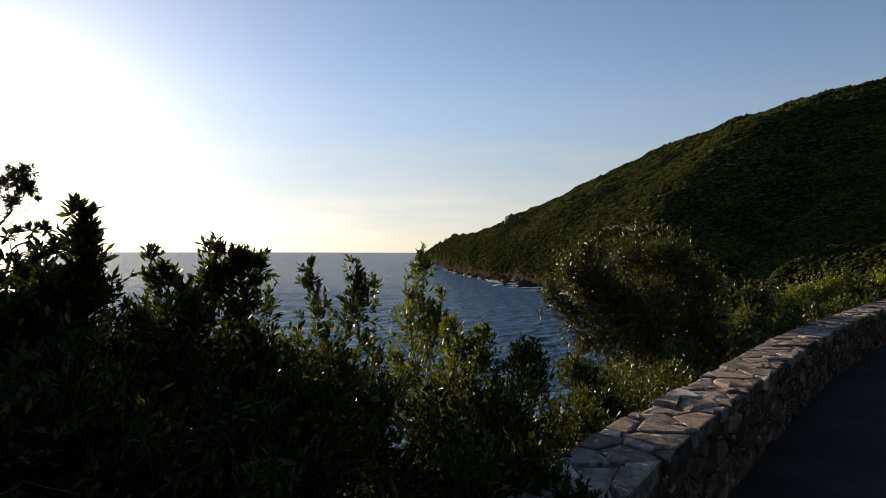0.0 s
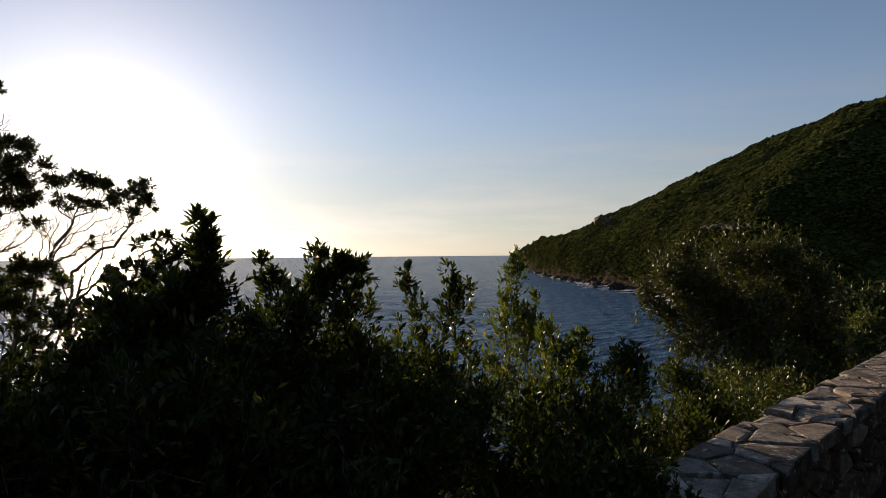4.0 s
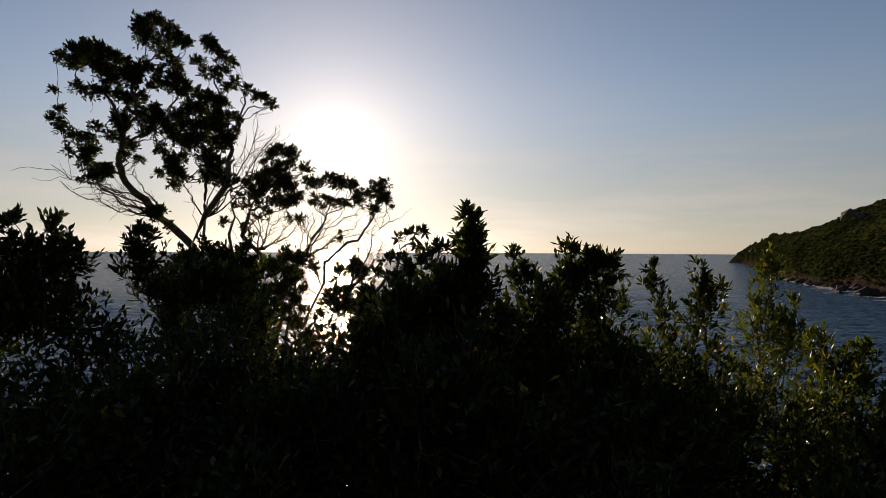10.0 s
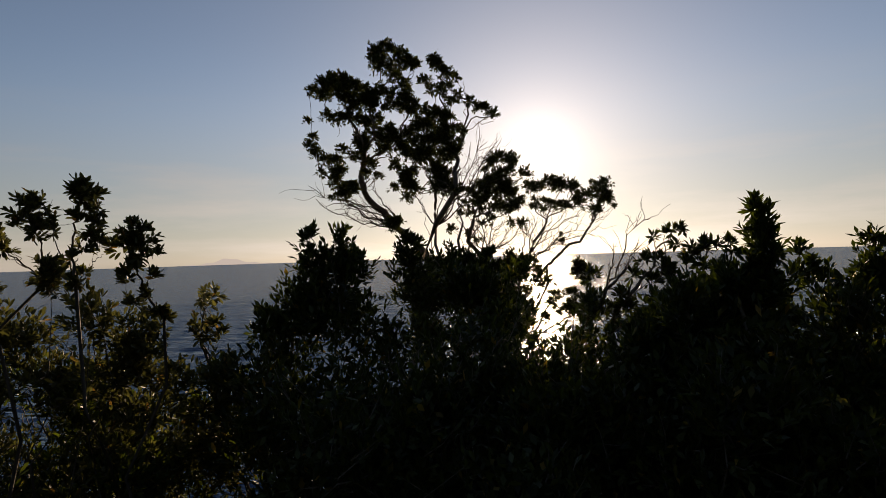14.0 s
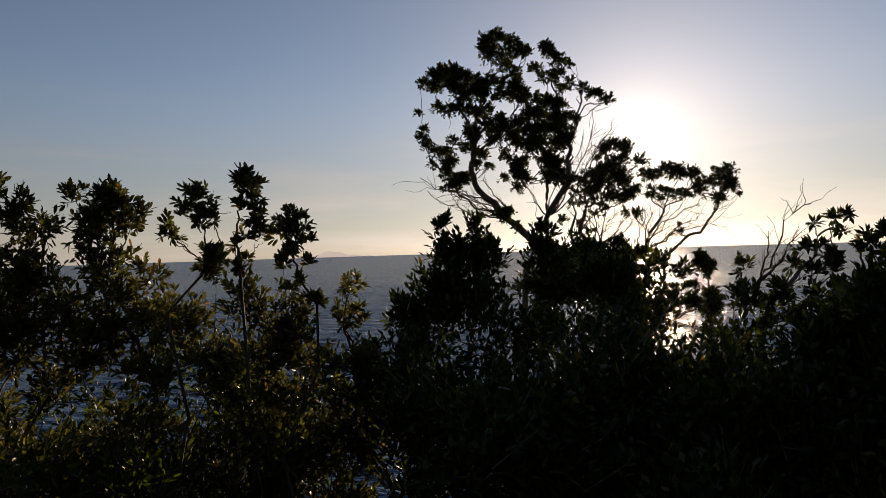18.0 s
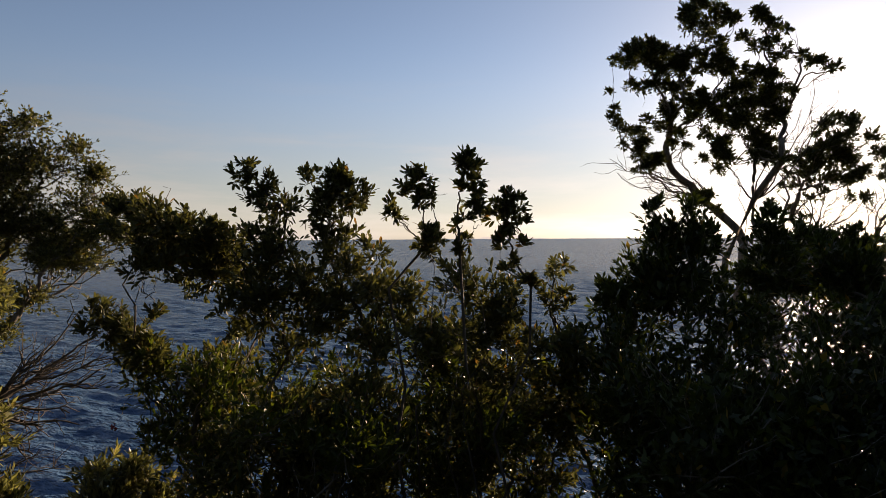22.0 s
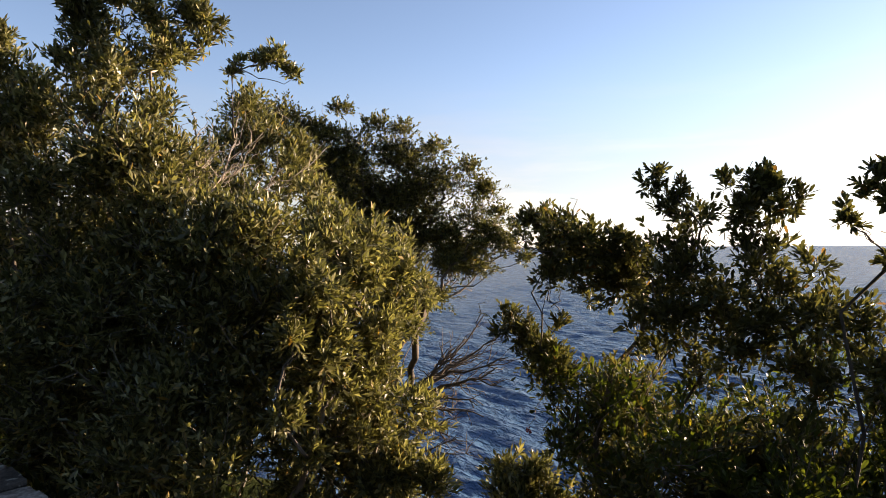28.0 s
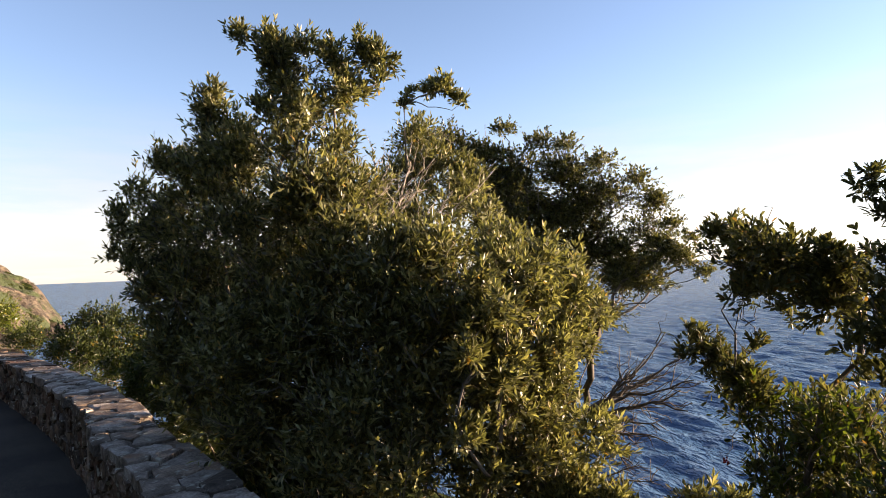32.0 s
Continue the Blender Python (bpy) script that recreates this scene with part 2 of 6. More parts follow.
MORTAR, nt, p, _ = nodes_of("mortar")
f1, f2 = noise_node(nt, 30, 6, 0.7), noise_node(nt, 4, 3)
nt.links.new(mix(nt, 0.6, ramp(nt, f1, (0.42, (0.06, 0.05, 0.04)), (0.58, (0.22, 0.19, 0.155))), ramp(nt, f2, (0.3, (0.6, 0.6, 0.6)), (0.7, (1.1, 1.1, 1.1))), "MULTIPLY"), p.inputs["Base Color"])
p.inputs["Roughness"].default_value = 0.95
bump(nt, f1, 0.8, 0.015, p)

ASPHALT, nt, p, _ = nodes_of("asphalt")
f1, f2, f3 = noise_node(nt, 90, 5, 0.8), noise_node(nt, 1.3, 4), noise_node(nt, 420, 2)
col = ramp(nt, f1, (0.42, (0.014, 0.012, 0.0105)), (0.54, (0.040, 0.034, 0.029)), (0.62, (0.13, 0.11, 0.09)))
col = mix(nt, 0.7, col, ramp(nt, f2, (0.42, (0.6, 0.6, 0.6)), (0.58, (1.35, 1.3, 1.25))), "MULTIPLY")
nt.links.new(col, p.inputs["Base Color"])
p.inputs["Roughness"].default_value = 0.85
p.inputs["Specular IOR Level"].default_value = 0.2
b1 = bump(nt, f1, 0.8, 0.012, p)
bump(nt, f3, 0.4, 0.003, p, b1)

GROUND, nt, p, _ = nodes_of("hill_ground")
f1, f2 = noise_node(nt, 0.35, 8, 0.7), noise_node(nt, 0.02, 5, 0.6)
geo = nt.nodes.new("ShaderNodeNewGeometry")
sep = nt.nodes.new("ShaderNodeSeparateXYZ")
nt.links.new(geo.outputs["Position"], sep.inputs[0])
# ground set darker than the bushes, standing in for shade between them
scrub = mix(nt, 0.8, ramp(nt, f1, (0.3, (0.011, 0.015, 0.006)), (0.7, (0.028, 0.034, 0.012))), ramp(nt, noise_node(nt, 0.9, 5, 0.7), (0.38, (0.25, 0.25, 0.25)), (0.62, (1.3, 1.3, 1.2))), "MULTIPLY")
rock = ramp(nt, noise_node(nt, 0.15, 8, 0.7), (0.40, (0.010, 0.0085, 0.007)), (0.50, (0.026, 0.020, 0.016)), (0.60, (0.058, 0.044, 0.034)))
mp = nt.nodes.new("ShaderNodeMath")
mp.operation = "MULTIPLY_ADD"
nt.links.new(noise_node(nt, 0.035, 5, 0.65), mp.inputs[0])
mp.inputs[1].default_value = -50.0
nt.links.new(sep.outputs[2], mp.inputs[2])
mr = nt.nodes.new("ShaderNodeMapRange")
mr.inputs["From Min"].default_value, mr.inputs["From Max"].default_value = -47.0, -42.0
nt.links.new(mp.outputs[0], mr.inputs[0])
nt.links.new(mix(nt, mr.outputs[0], rock, scrub), p.inputs["Base Color"])
p.inputs["Roughness"].default_value = 0.9
p.inputs["Specular IOR Level"].default_value = 0.0
bump(nt, f1, 1.0, 0.6, p)

ROCK, nt, p, _ = nodes_of("shore_rock")
f1 = noise_node(nt, 0.5, 8, 0.7)
nt.links.new(ramp(nt, f1, (0.3, (0.025, 0.020, 0.017)), (0.7, (0.08, 0.062, 0.05))), p.inputs["Base Color"])
p.inputs["Roughness"].default_value = 0.8
p.inputs["Specular IOR Level"].default_value = 0.1
bump(nt, f1, 1.0, 0.5, p)

SCRUB, nt, p, out = nodes_of("maquis_scrub")
geo = nt.nodes.new("ShaderNodeNewGeometry")
f1, f2 = noise_node(nt, 1.6, 6, 0.75), noise_node(nt, 0.012, 3)
col = ramp(nt, geo.outputs["Random Per Island"], (0.0, (0.020, 0.025, 0.010)), (0.5, (0.045, 0.054, 0.018)), (0.9, (0.084, 0.096, 0.030)), (1.0, (0.095, 0.078, 0.038)))
col = mix(nt, 0.8, col, ramp(nt, f1, (0.35, (0.45, 0.45, 0.45)), (0.65, (1.35, 1.35, 1.2))), "MULTIPLY")
col = mix(nt, 0.6, col, ramp(nt, f2, (0.4, (0.7, 0.75, 0.7)), (0.6, (1.3, 1.3, 1.0))), "MULTIPLY")
nt.links.new(col, p.inputs["Base Color"])
p.inputs["Roughness"].default_value = 0.8
p.inputs["Specular IOR Level"].default_value = 0.0
bump(nt, f1, 1.0, 0.5, p)

SEA_MAT, nt, p, _ = nodes_of("sea_water")
tc = nt.nodes.new("ShaderNodeTexCoord")


def swell(scale, turn, stretch, detail, rough_):
    mp = nt.nodes.new("ShaderNodeMapping")
    mp.inputs["Rotation"].default_value = (0, 0, radians(turn))
    mp2 = nt.nodes.new("ShaderNodeMapping")
    mp2.inputs["Scale"].default_value = (stretch, 1, 1)
    n = nt.nodes.new("ShaderNodeTexNoise")
    n.inputs["Scale"].default_value, n.inputs["Detail"].default_value, n.inputs["Roughness"].default_value = scale, detail, rough_
    nt.links.new(tc.outputs["Object"], mp.inputs[0])
    nt.links.new(mp.outputs[0], mp2.inputs[0])
    nt.links.new(mp2.outputs[0], n.inputs["Vector"])
    return n.outputs["Fac"]


w1 = swell(0.06, -40, 0.35, 3, 0.5)
w2 = swell(0.34, -52, 0.40, 4, 0.55)
w3 = swell(0.9, -30, 0.55, 3, 0.55)
nt.links.new(ramp(nt, w1, (0.35, (0.013, 0.042, 0.086)), (0.7, (0.021, 0.058, 0.110))), p.inputs["Base Color"])
p.inputs["Roughness"].default_value = 0.12
p.inputs["IOR"].default_value = 1.33
b1 = bump(nt, w1, 1.0, 2.5, p)
b2 = bump(nt, w2, 1.0, 2.0, p, b1)
b3 = bump(nt, w3, 1.0, 0.9, p, b2)

# scatter from the water, its tones standing in for sky reflected on waves
wave_tint = nt.nodes.new("ShaderNodeBsdfDiffuse")
nt.links.new(ramp(nt, w2, (0.42, (0.038, 0.094, 0.185)), (0.58, (0.088, 0.168, 0.285))), wave_tint.inputs[0])
nt.links.new(b3, wave_tint.inputs["Normal"])
both = nt.nodes.new("ShaderNodeMixShader")
both.inputs[0].default_value = 0.56
nt.links.new(p.outputs[0], both.inputs[1])
nt.links.new(wave_tint.outputs[0], both.inputs[2])
nt.links.new(both.outputs[0], nt.nodes["Material Output"].inputs[0])

FOAM, nt, p, out = nodes_of("sea_foam")
f1 = noise_node(nt, 0.22, 8, 0.7)
tr = nt.nodes.new("ShaderNodeBsdfTransparent")
mx = nt.nodes.new("ShaderNodeMixShader")
nt.links.new(ramp(nt, f1, (0.34, (0, 0, 0)), (0.46, (1, 1, 1))), mx.inputs[0])
nt.links.new(tr.outputs[0], mx.inputs[1])
nt.links.new(p.outputs[0], mx.inputs[2])
nt.links.new(mx.outputs[0], out.inputs[0])
p.inputs["Base Color"].default_value = (0.75, 0.78, 0.8, 1)
p.inputs["Roughness"].default_value = 0.8

# ---- the lie of the land ----
SEA_Z = -30.0
# inner top edge of the parapet, and the fall of its top
EDGE = [(22, 25.5), (13, 16.2), (7.86, 11.04), (4.72, 7.64), (2.92, 5.44), (1.42, 3.54), (0.82, 2.69), (-0.2, 1.03), (-1.2, -0.6), (-2.84, -3.26),
        (-3.5, -4.6), (-4.26, -5.95), (-5.3, -8.25), (-6.4, -11.2), (-6.85, -12.6), (-6.6, -13.7), (-5.6, -14.4), (-3.5, -14.9), (2.0, -16.0), (9.0, -18.0)]


def smooth_line(points, step):
    """A Catmull-Rom line through the points, at even steps."""
    q = [Vector(p) for p in points]
    q = [2 * q[0] - q[1]] + q + [2 * q[-1] - q[-2]]
    fine = []
    for i in range(1, len(q) - 2):
        a, b, c, d = q[i - 1:i + 3]
        for k in range(24):
            u = k / 24
            fine.append(0.5 * (2 * b + (c - a) * u + (2 * a - 5 * b + 4 * c - d) * u * u + (3 * b - a - 3 * c + d) * u ** 3))
    fine.append(q[-2])
    f = np.array([list(v) for v in fine])
    s = np.concatenate([[0], np.cumsum(np.linalg.norm(np.diff(f, axis=0), axis=1))])
    at = np.arange(0, s[-1], step)
    return np.stack([np.interp(at, s, f[:, 0]), np.interp(at, s, f[:, 1])], 1)


LINE = smooth_line(EDGE, 0.05)
TANGENT = np.gradient(LINE, axis=0)
TANGENT /= np.linalg.norm(TANGENT, axis=1)[:, None]
OUTWARD = np.stack([TANGENT[:, 1], -TANGENT[:, 0]], 1)  # to the sea side
WALL_WIDE, WALL_HIGH = 0.40, 0.63


def road_z(x, y):
    return np.interp(y, (-16.0, -11.0, -8.0, -5.5, -3.0, 0.0), (-0.24, -0.2, -0.15, -0.07, 0.0, 0.0))


def beyond(x, y):
    """Metres beyond the parapet's inner edge, to the sea side (minus: on the road)."""
    x, y = np.asarray(x, float).ravel(), np.asarray(y, float).ravel()
    out = np.empty(len(x))
    for i in range(0, len(x), 2000):
        d = np.stack([x[i:i + 2000, None] - LINE[None, ::4, 0], y[i:i + 2000, None] - LINE[None, ::4, 1]], -1)
        k = (d ** 2).sum(-1).argmin(1)
        near = d[np.arange(len(k)), k]
        out[i:i + 2000] = np.sign((near * OUTWARD[::4][k]).sum(-1)) * np.linalg.norm(near, axis=1)
    return out


# by bearing (degrees to the left of +y): foot of the near slope and its height, far shore and its height, cliff, ridge and its slope as seen from the road
HILL = [
    (-180, 12, 3, 30, 12, 0, 260, 0.42), (-110, 12, 3, 30, 12, 0, 260, 0.42), (-70, 14, 1, 60, 8, 0, 380, 0.33), (-50, 30, -2, 120, 6, 0, 520, 0.27),
    (-35.4, 70, -16, 240, -14, 0, 600, 0.224), (-25, 90, -26, 330, -22, 4, 640, 0.186), (-18.4, 80, -31, 380, -31, 10, 680, 0.146)]
CAPES = [
    (-11, 60, -31, 480, -31, 14, 700, 0.086), (-8, 55, -32, 560, -31, 12, 710, 0.064), (-6.3, 50, -32, 600, -31, 12, 720, 0.048),
    (-4.5, 50, -32, 640, -31, 12, 755, 0.0335), (-2.4, 50, -32, 740, -31, 10, 840, 0.025), (-0.7, 50, -32, 880, -31, 8, 970, 0.0165), (0.3, 50, -33, 1250, -31, 8, 1340, 0.009), (1.2, 50, -33, 1650, -31, 6, 1740, 0.0006), (2.3, 50, -33, 1690, -31, 0, 1750, -0.0186), (3.2, 50, -34, 1700, -34, 0, 1760, -0.022)]
HEADLAND = [
    (5, 50, -34, 1700, -36, 0, 1760, -0.03), (140, 50, -34, 600, -36, 0, 700, -0.06), (147.5, 60, -34, 420, -34, 0, 470, -0.075), (148.4, 60, -32, 420, -31, 6, 470, -0.051),
    (149.9, 60, -31, 410, -31, 10, 480, -0.0072), (152.1, 60, -30, 390, -28, 10, 490, 0.0206), (156, 60, -24, 330, -20, 6, 480, 0.06), (165, 40, -10, 200, -6, 0, 420, 0.14),
    (180, 12, 3, 30, 12, 0, 260, 0.42)]
COLS = list(zip(*HILL, *CAPES, *HEADLAND))


def land(x, y):
    """Height of the ground: the road's bench, the bank below the parapet, the bay and the hills."""
    x, y = np.asarray(x, float).ravel(), np.asarray(y, float).ravel()
    r, a = np.hypot(x, y), np.degrees(np.arctan2(-x, y))
    c, zc, f, zf, cliff, rr, slope = [np.interp(a, COLS[0], col) for col in COLS[1:]]
    zr = 1.65 + slope * rr
    s = beyond(x, y) - WALL_WIDE
    start = np.maximum(r - s, 0)
    bank = -0.35 - 0.42 * np.minimum(s, 8) - 0.62 * np.maximum(s - 8, 0)
    near = np.where(zc > 0, np.interp(r, (6, 40), (0, 1)) * zc, np.maximum(bank, zc))
    u = np.clip((r - c) / np.maximum(f - c, 1), 0, 1)
    z = near * (1 - u) + zf * u
    z = np.where(r > c, np.where(zc > 0, zc, zc) * (1 - u) + zf * u, z)
    z = np.where((r > c * 0.6) & (r <= c), np.maximum(z, zc), z)
    up = np.clip((r - f) / np.maximum(0.06 * f, 12), 0, 1)
    z += cliff * up ** 0.7
    v = np.clip((r - f) / (rr - f), 0, 1)
    z = np.where(r > f, z + (zr - zf - cliff) * np.where(a < 40, v ** np.interp(a, (-22, -14, -2, 1), (0.72, 0.46, 0.46, 0.7)), 0.75 * v + 0.25 * v * v), z)
    q = a + 17.5 + 14 * v  # a spur that climbs the hillside, steep on its seaward side
    side = np.clip(-q / 9.0, 0, 1)
    spur = np.where(q > 0, 18 * np.exp(-(q / 4.5) ** 2), 18 - 46 * side * side * (3 - 2 * side) - 2.6 * np.clip(-q - 9, 0, 30))
    z += np.where((a > -60) & (a < 4) & (r > f), spur * np.minimum(np.clip(v * np.where(q > 0, 3.2, 14.0), 0, 1), np.clip(2.4 * (1 - v), 0, 1)) * np.interp(a, (-60, -45, -9, -6), (0, 1, 1, 0)), 0)
    z = np.where((a > -60) & (a < -14) & (r > f), np.maximum(z, -28), z)
    z = np.where(r > rr, zr - 0.25 * (r - rr), z)
    z = np.maximum(z, -40)
    road = (s < 0) & (r < 60) & (s > -7.5)
    # steep bank inland of the road, out of view, added to block sky light
    z = np.where(s < 0, np.where(s > -7.0, road_z(x, y) - 0.06, np.maximum(z, road_z(x, y) - 0.06 + np.minimum(1.3 * (-7.0 - s), 9 + 0.5 * (-7.0 - s)))), z)
    return z


def rough(x, y, z):
    """Gullies and knolls, growing with distance from the road."""
    r = np.hypot(x, y)
    k = np.clip((r - 20) / 200, 0, 1)
    n = np.array([noise.fractal(Vector((px * 0.011, py * 0.011, 3.0)), 0.9, 2.1, 5) for px, py in zip(x, y)])
    g = np.array([noise.noise(Vector((px * 0.05, py * 0.05, 9.0))) for px, py in zip(x, y)])
    crag = np.array([abs(noise.noise(Vector((px * 0.019, py * 0.019, 5.0)))) + 0.5 * abs(noise.noise(Vector((px * 0.055, py * 0.055, 7.0)))) for px, py in zip(x, y)])
    cliff = np.clip((z + 30.3) / 4, 0, 1) * np.clip((8 - z) / 30, 0, 1) * (r > 330) * (y > 0)  # gullied sea cliffs
    return z + k * (n * 6.0 + g * 2.6) * np.clip((z + 33) / 20, 0.0, 1.0) + cliff * (16.0 * crag - 4.5)


def polar_sheet(bearings, radii):
    a = np.radians(np.asarray(bearings))
    rr, aa = np.meshgrid(np.asarray(radii), a, indexing="ij")
    x, y = (-np.sin(aa) * rr).ravel(), (np.cos(aa) * rr).ravel()
    n, m = len(radii), len(a)
    i, j = np.meshgrid(np.arange(n - 1), np.arange(m), indexing="ij")
    k = (j + 1) % m
    quads = np.stack([i * m + j, (i + 1) * m + j, (i + 1) * m + k, i * m + k], -1).reshape(-1, 4)
    return x, y, quads


fine_b = np.concatenate([np.arange(-180, -45, 3.0), np.arange(-45, 5, 0.35), np.arange(5, 144, 3.0), np.arange(144, 158, 0.4), np.arange(158, 180, 2.0)])
radii = np.concatenate([[0.01], np.geomspace(0.8, 40, 46), np.geomspace(43, 225, 46), np.arange(230, 1010, 9.0), np.geomspace(1030, 4950, 60)])
gx, gy, quads = polar_sheet(fine_b, radii)
gz = rough(gx, gy, land(gx, gy))
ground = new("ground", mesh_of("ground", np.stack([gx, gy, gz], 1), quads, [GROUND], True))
tagged(ground, "scrub-covered coastal hillside with bare rock cliffs above the sea", "ground", kind="structure")

def waves(x, y, cell):
    """Wind waves: many crossing trains about one heading, the short ones only where the sheet is fine enough."""
    rng = np.random.default_rng(40)
    z = np.zeros(len(x))
    for _ in range(38):
        long_ = 2.0 * 7.0 ** rng.random()
        way = radians(62 + rng.normal(0, 30))
        k = 2 * np.pi / long_
        phase = k * (-math.sin(way) * x + math.cos(way) * y) + rng.uniform(0, 6.28)
        lump = 0.6 + 0.4 * np.sin(0.11 * k * (math.cos(way) * x + math.sin(way) * y) + rng.uniform(0, 6.28))
        z += 0.060 / k * lump * np.sin(phase + 0.5 * np.sin(phase)) * np.clip(long_ / (2.2 * cell) - 1, 0, 1)
    return z


sea_b = np.concatenate([np.arange(-180, -22, 3.0), np.arange(-22, 150, 0.26), np.arange(150, 180, 3.0)])
sea_r = np.concatenate([[0.01], np.geomspace(48, 700, 400), np.geomspace(730, 4900, 30)])
sx, sy, quads = polar_sheet(sea_b, sea_r)
reach = np.hypot(sx, sy)
sea_z = SEA_Z + waves(sx, sy, np.maximum(reach * 0.0067, 0.3)) * np.clip((700 - reach) / 250, 0, 1)
sea = new("water", mesh_of("water", np.stack([sx, sy, sea_z], 1), quads, [SEA_MAT], True))
tagged(sea, "dark blue rippled sea reaching to the horizon", "sea", kind="structure")

# ---- plants ----
def tube(points, r0, r1, sides=6):
    """A tapering round branch along the points."""
    p = np.asarray(points, float)
    t = np.gradient(p, axis=0)
    t /= np.linalg.norm(t, axis=1)[:, None] + 1e-9
    ref = np.where(np.abs(t[:, 2:3]) < 0.9, np.array([[0, 0, 1.0]]), np.array([[1.0, 0, 0]]))
    u = np.cross(t, ref)
    u /= np.linalg.norm(u, axis=1)[:, None]
    w = np.cross(t, u)
    rad = np.linspace(r0, r1, len(p))[:, None, None]
    a = np.linspace(0, 2 * np.pi, sides, endpoint=False)
    ring = p[:, None] + rad * (np.cos(a)[None, :, None] * u[:, None] + np.sin(a)[None, :, None] * w[:, None])
    i, j = np.meshgrid(np.arange(len(p) - 1), np.arange(sides), indexing="ij")
    k = (j + 1) % sides
    quads = np.stack([i * sides + j, i * sides + k, (i + 1) * sides + k, (i + 1) * sides + j], -1).reshape(-1, 4)
    return ring.reshape(-1, 3), quads


def join(pieces):
    vs, fs, n = [], [], 0
    for v, f in pieces:
        vs.append(v)
        fs.append(f + n)
        n += len(v)
    return np.concatenate(vs), np.concatenate(fs)


def limb(rng, a, b, r0, r1, start=None, steps=8, sides=6, crook=0.045):
    """A crooked branch from a to b that leaves in the direction start and ends rising."""
    a, b = np.asarray(a, float), np.asarray(b, float)
    u = np.linspace(0, 1, steps)[:, None]
    size = np.linalg.norm(b - a)
    go = (b - a) / (size + 1e-9)
    t0 = go if start is None else unit(start * 0.45 + go * 0.8 + rng.normal(0, 0.15, 3))
    t1 = unit(go + np.array([0, 0, 0.25]) + rng.normal(0, 0.15, 3))
    h = 2 * u ** 3 - 3 * u ** 2
    line = a * (h + 1) + b * (-h) + (u ** 3 - 2 * u ** 2 + u) * t0 * size + (u ** 3 - u ** 2) * t1 * size
    wob = np.cumsum(rng.normal(0, crook * size, (steps, 3)), 0)
    wob -= wob[:1] + u * (wob[-1:] - wob[:1])
    return tube(line + wob, r0, r1, sides), t1


def unit(v):
    return v / (np.linalg.norm(v, axis=-1, keepdims=True) + 1e-9)


def leaves(rng, pos, way, length, wide, fold=0.25, small=False):
    """Lens-shaped leaves folded along the midrib; six corners and two faces each, or four corners for trees farther off."""
    n = len(pos)
    side = unit(np.cross(way, unit(rng.normal(0, 0.5, (n, 3)) + np.array([0, 0, 0.9]))))
    up = np.cross(side, way)
    L = length * rng.uniform(0.65, 1.2, (n, 1))
    W = wide * rng.uniform(0.75, 1.2, (n, 1)) * 0.5
    bend = up * L * rng.uniform(-0.15, 0.1, (n, 1))
    if small:
        v = np.stack([pos, pos + way * L * 0.58 + side * W * 1.15 + up * W * fold, pos + way * L + bend, pos + way * L * 0.58 - side * W * 1.15 + up * W * fold], 1)
        return v.reshape(-1, 3), np.arange(n)[:, None] * 4 + np.array([0, 1, 2, 3])
    v = np.stack([pos, pos + way * L * 0.34 + side * W * 0.82 + up * W * fold, pos + way * L * 0.78 + side * W * 0.92 + up * W * fold + bend * 0.5,
                  pos + way * L + bend, pos + way * L * 0.78 - side * W * 0.92 + up * W * fold + bend * 0.5, pos + way * L * 0.34 - side * W * 0.82 + up * W * fold], 1)
    k = np.arange(n)[:, None] * 6
    faces = np.concatenate([k + np.array([0, 1, 2, 3]), k + np.array([0, 3, 4, 5])], 0)
    return v.reshape(-1, 3), faces


def plain_leaves(rng, pos, length, wide):
    """Broad leaves deep inside a tuft; four corners each."""
    n = len(pos)
    way = unit(rng.normal(0, 1, (n, 3)))
    side = unit(np.cross(way, rng.normal(0, 1, (n, 3))))
    v = np.stack([pos - way * length * 0.5, pos + side * wide * 0.5, pos + way * length * 0.5, pos - side * wide * 0.5], 1)
    return v.reshape(-1, 3), np.arange(n)[:, None] * 4 + np.array([0, 1, 2, 3])


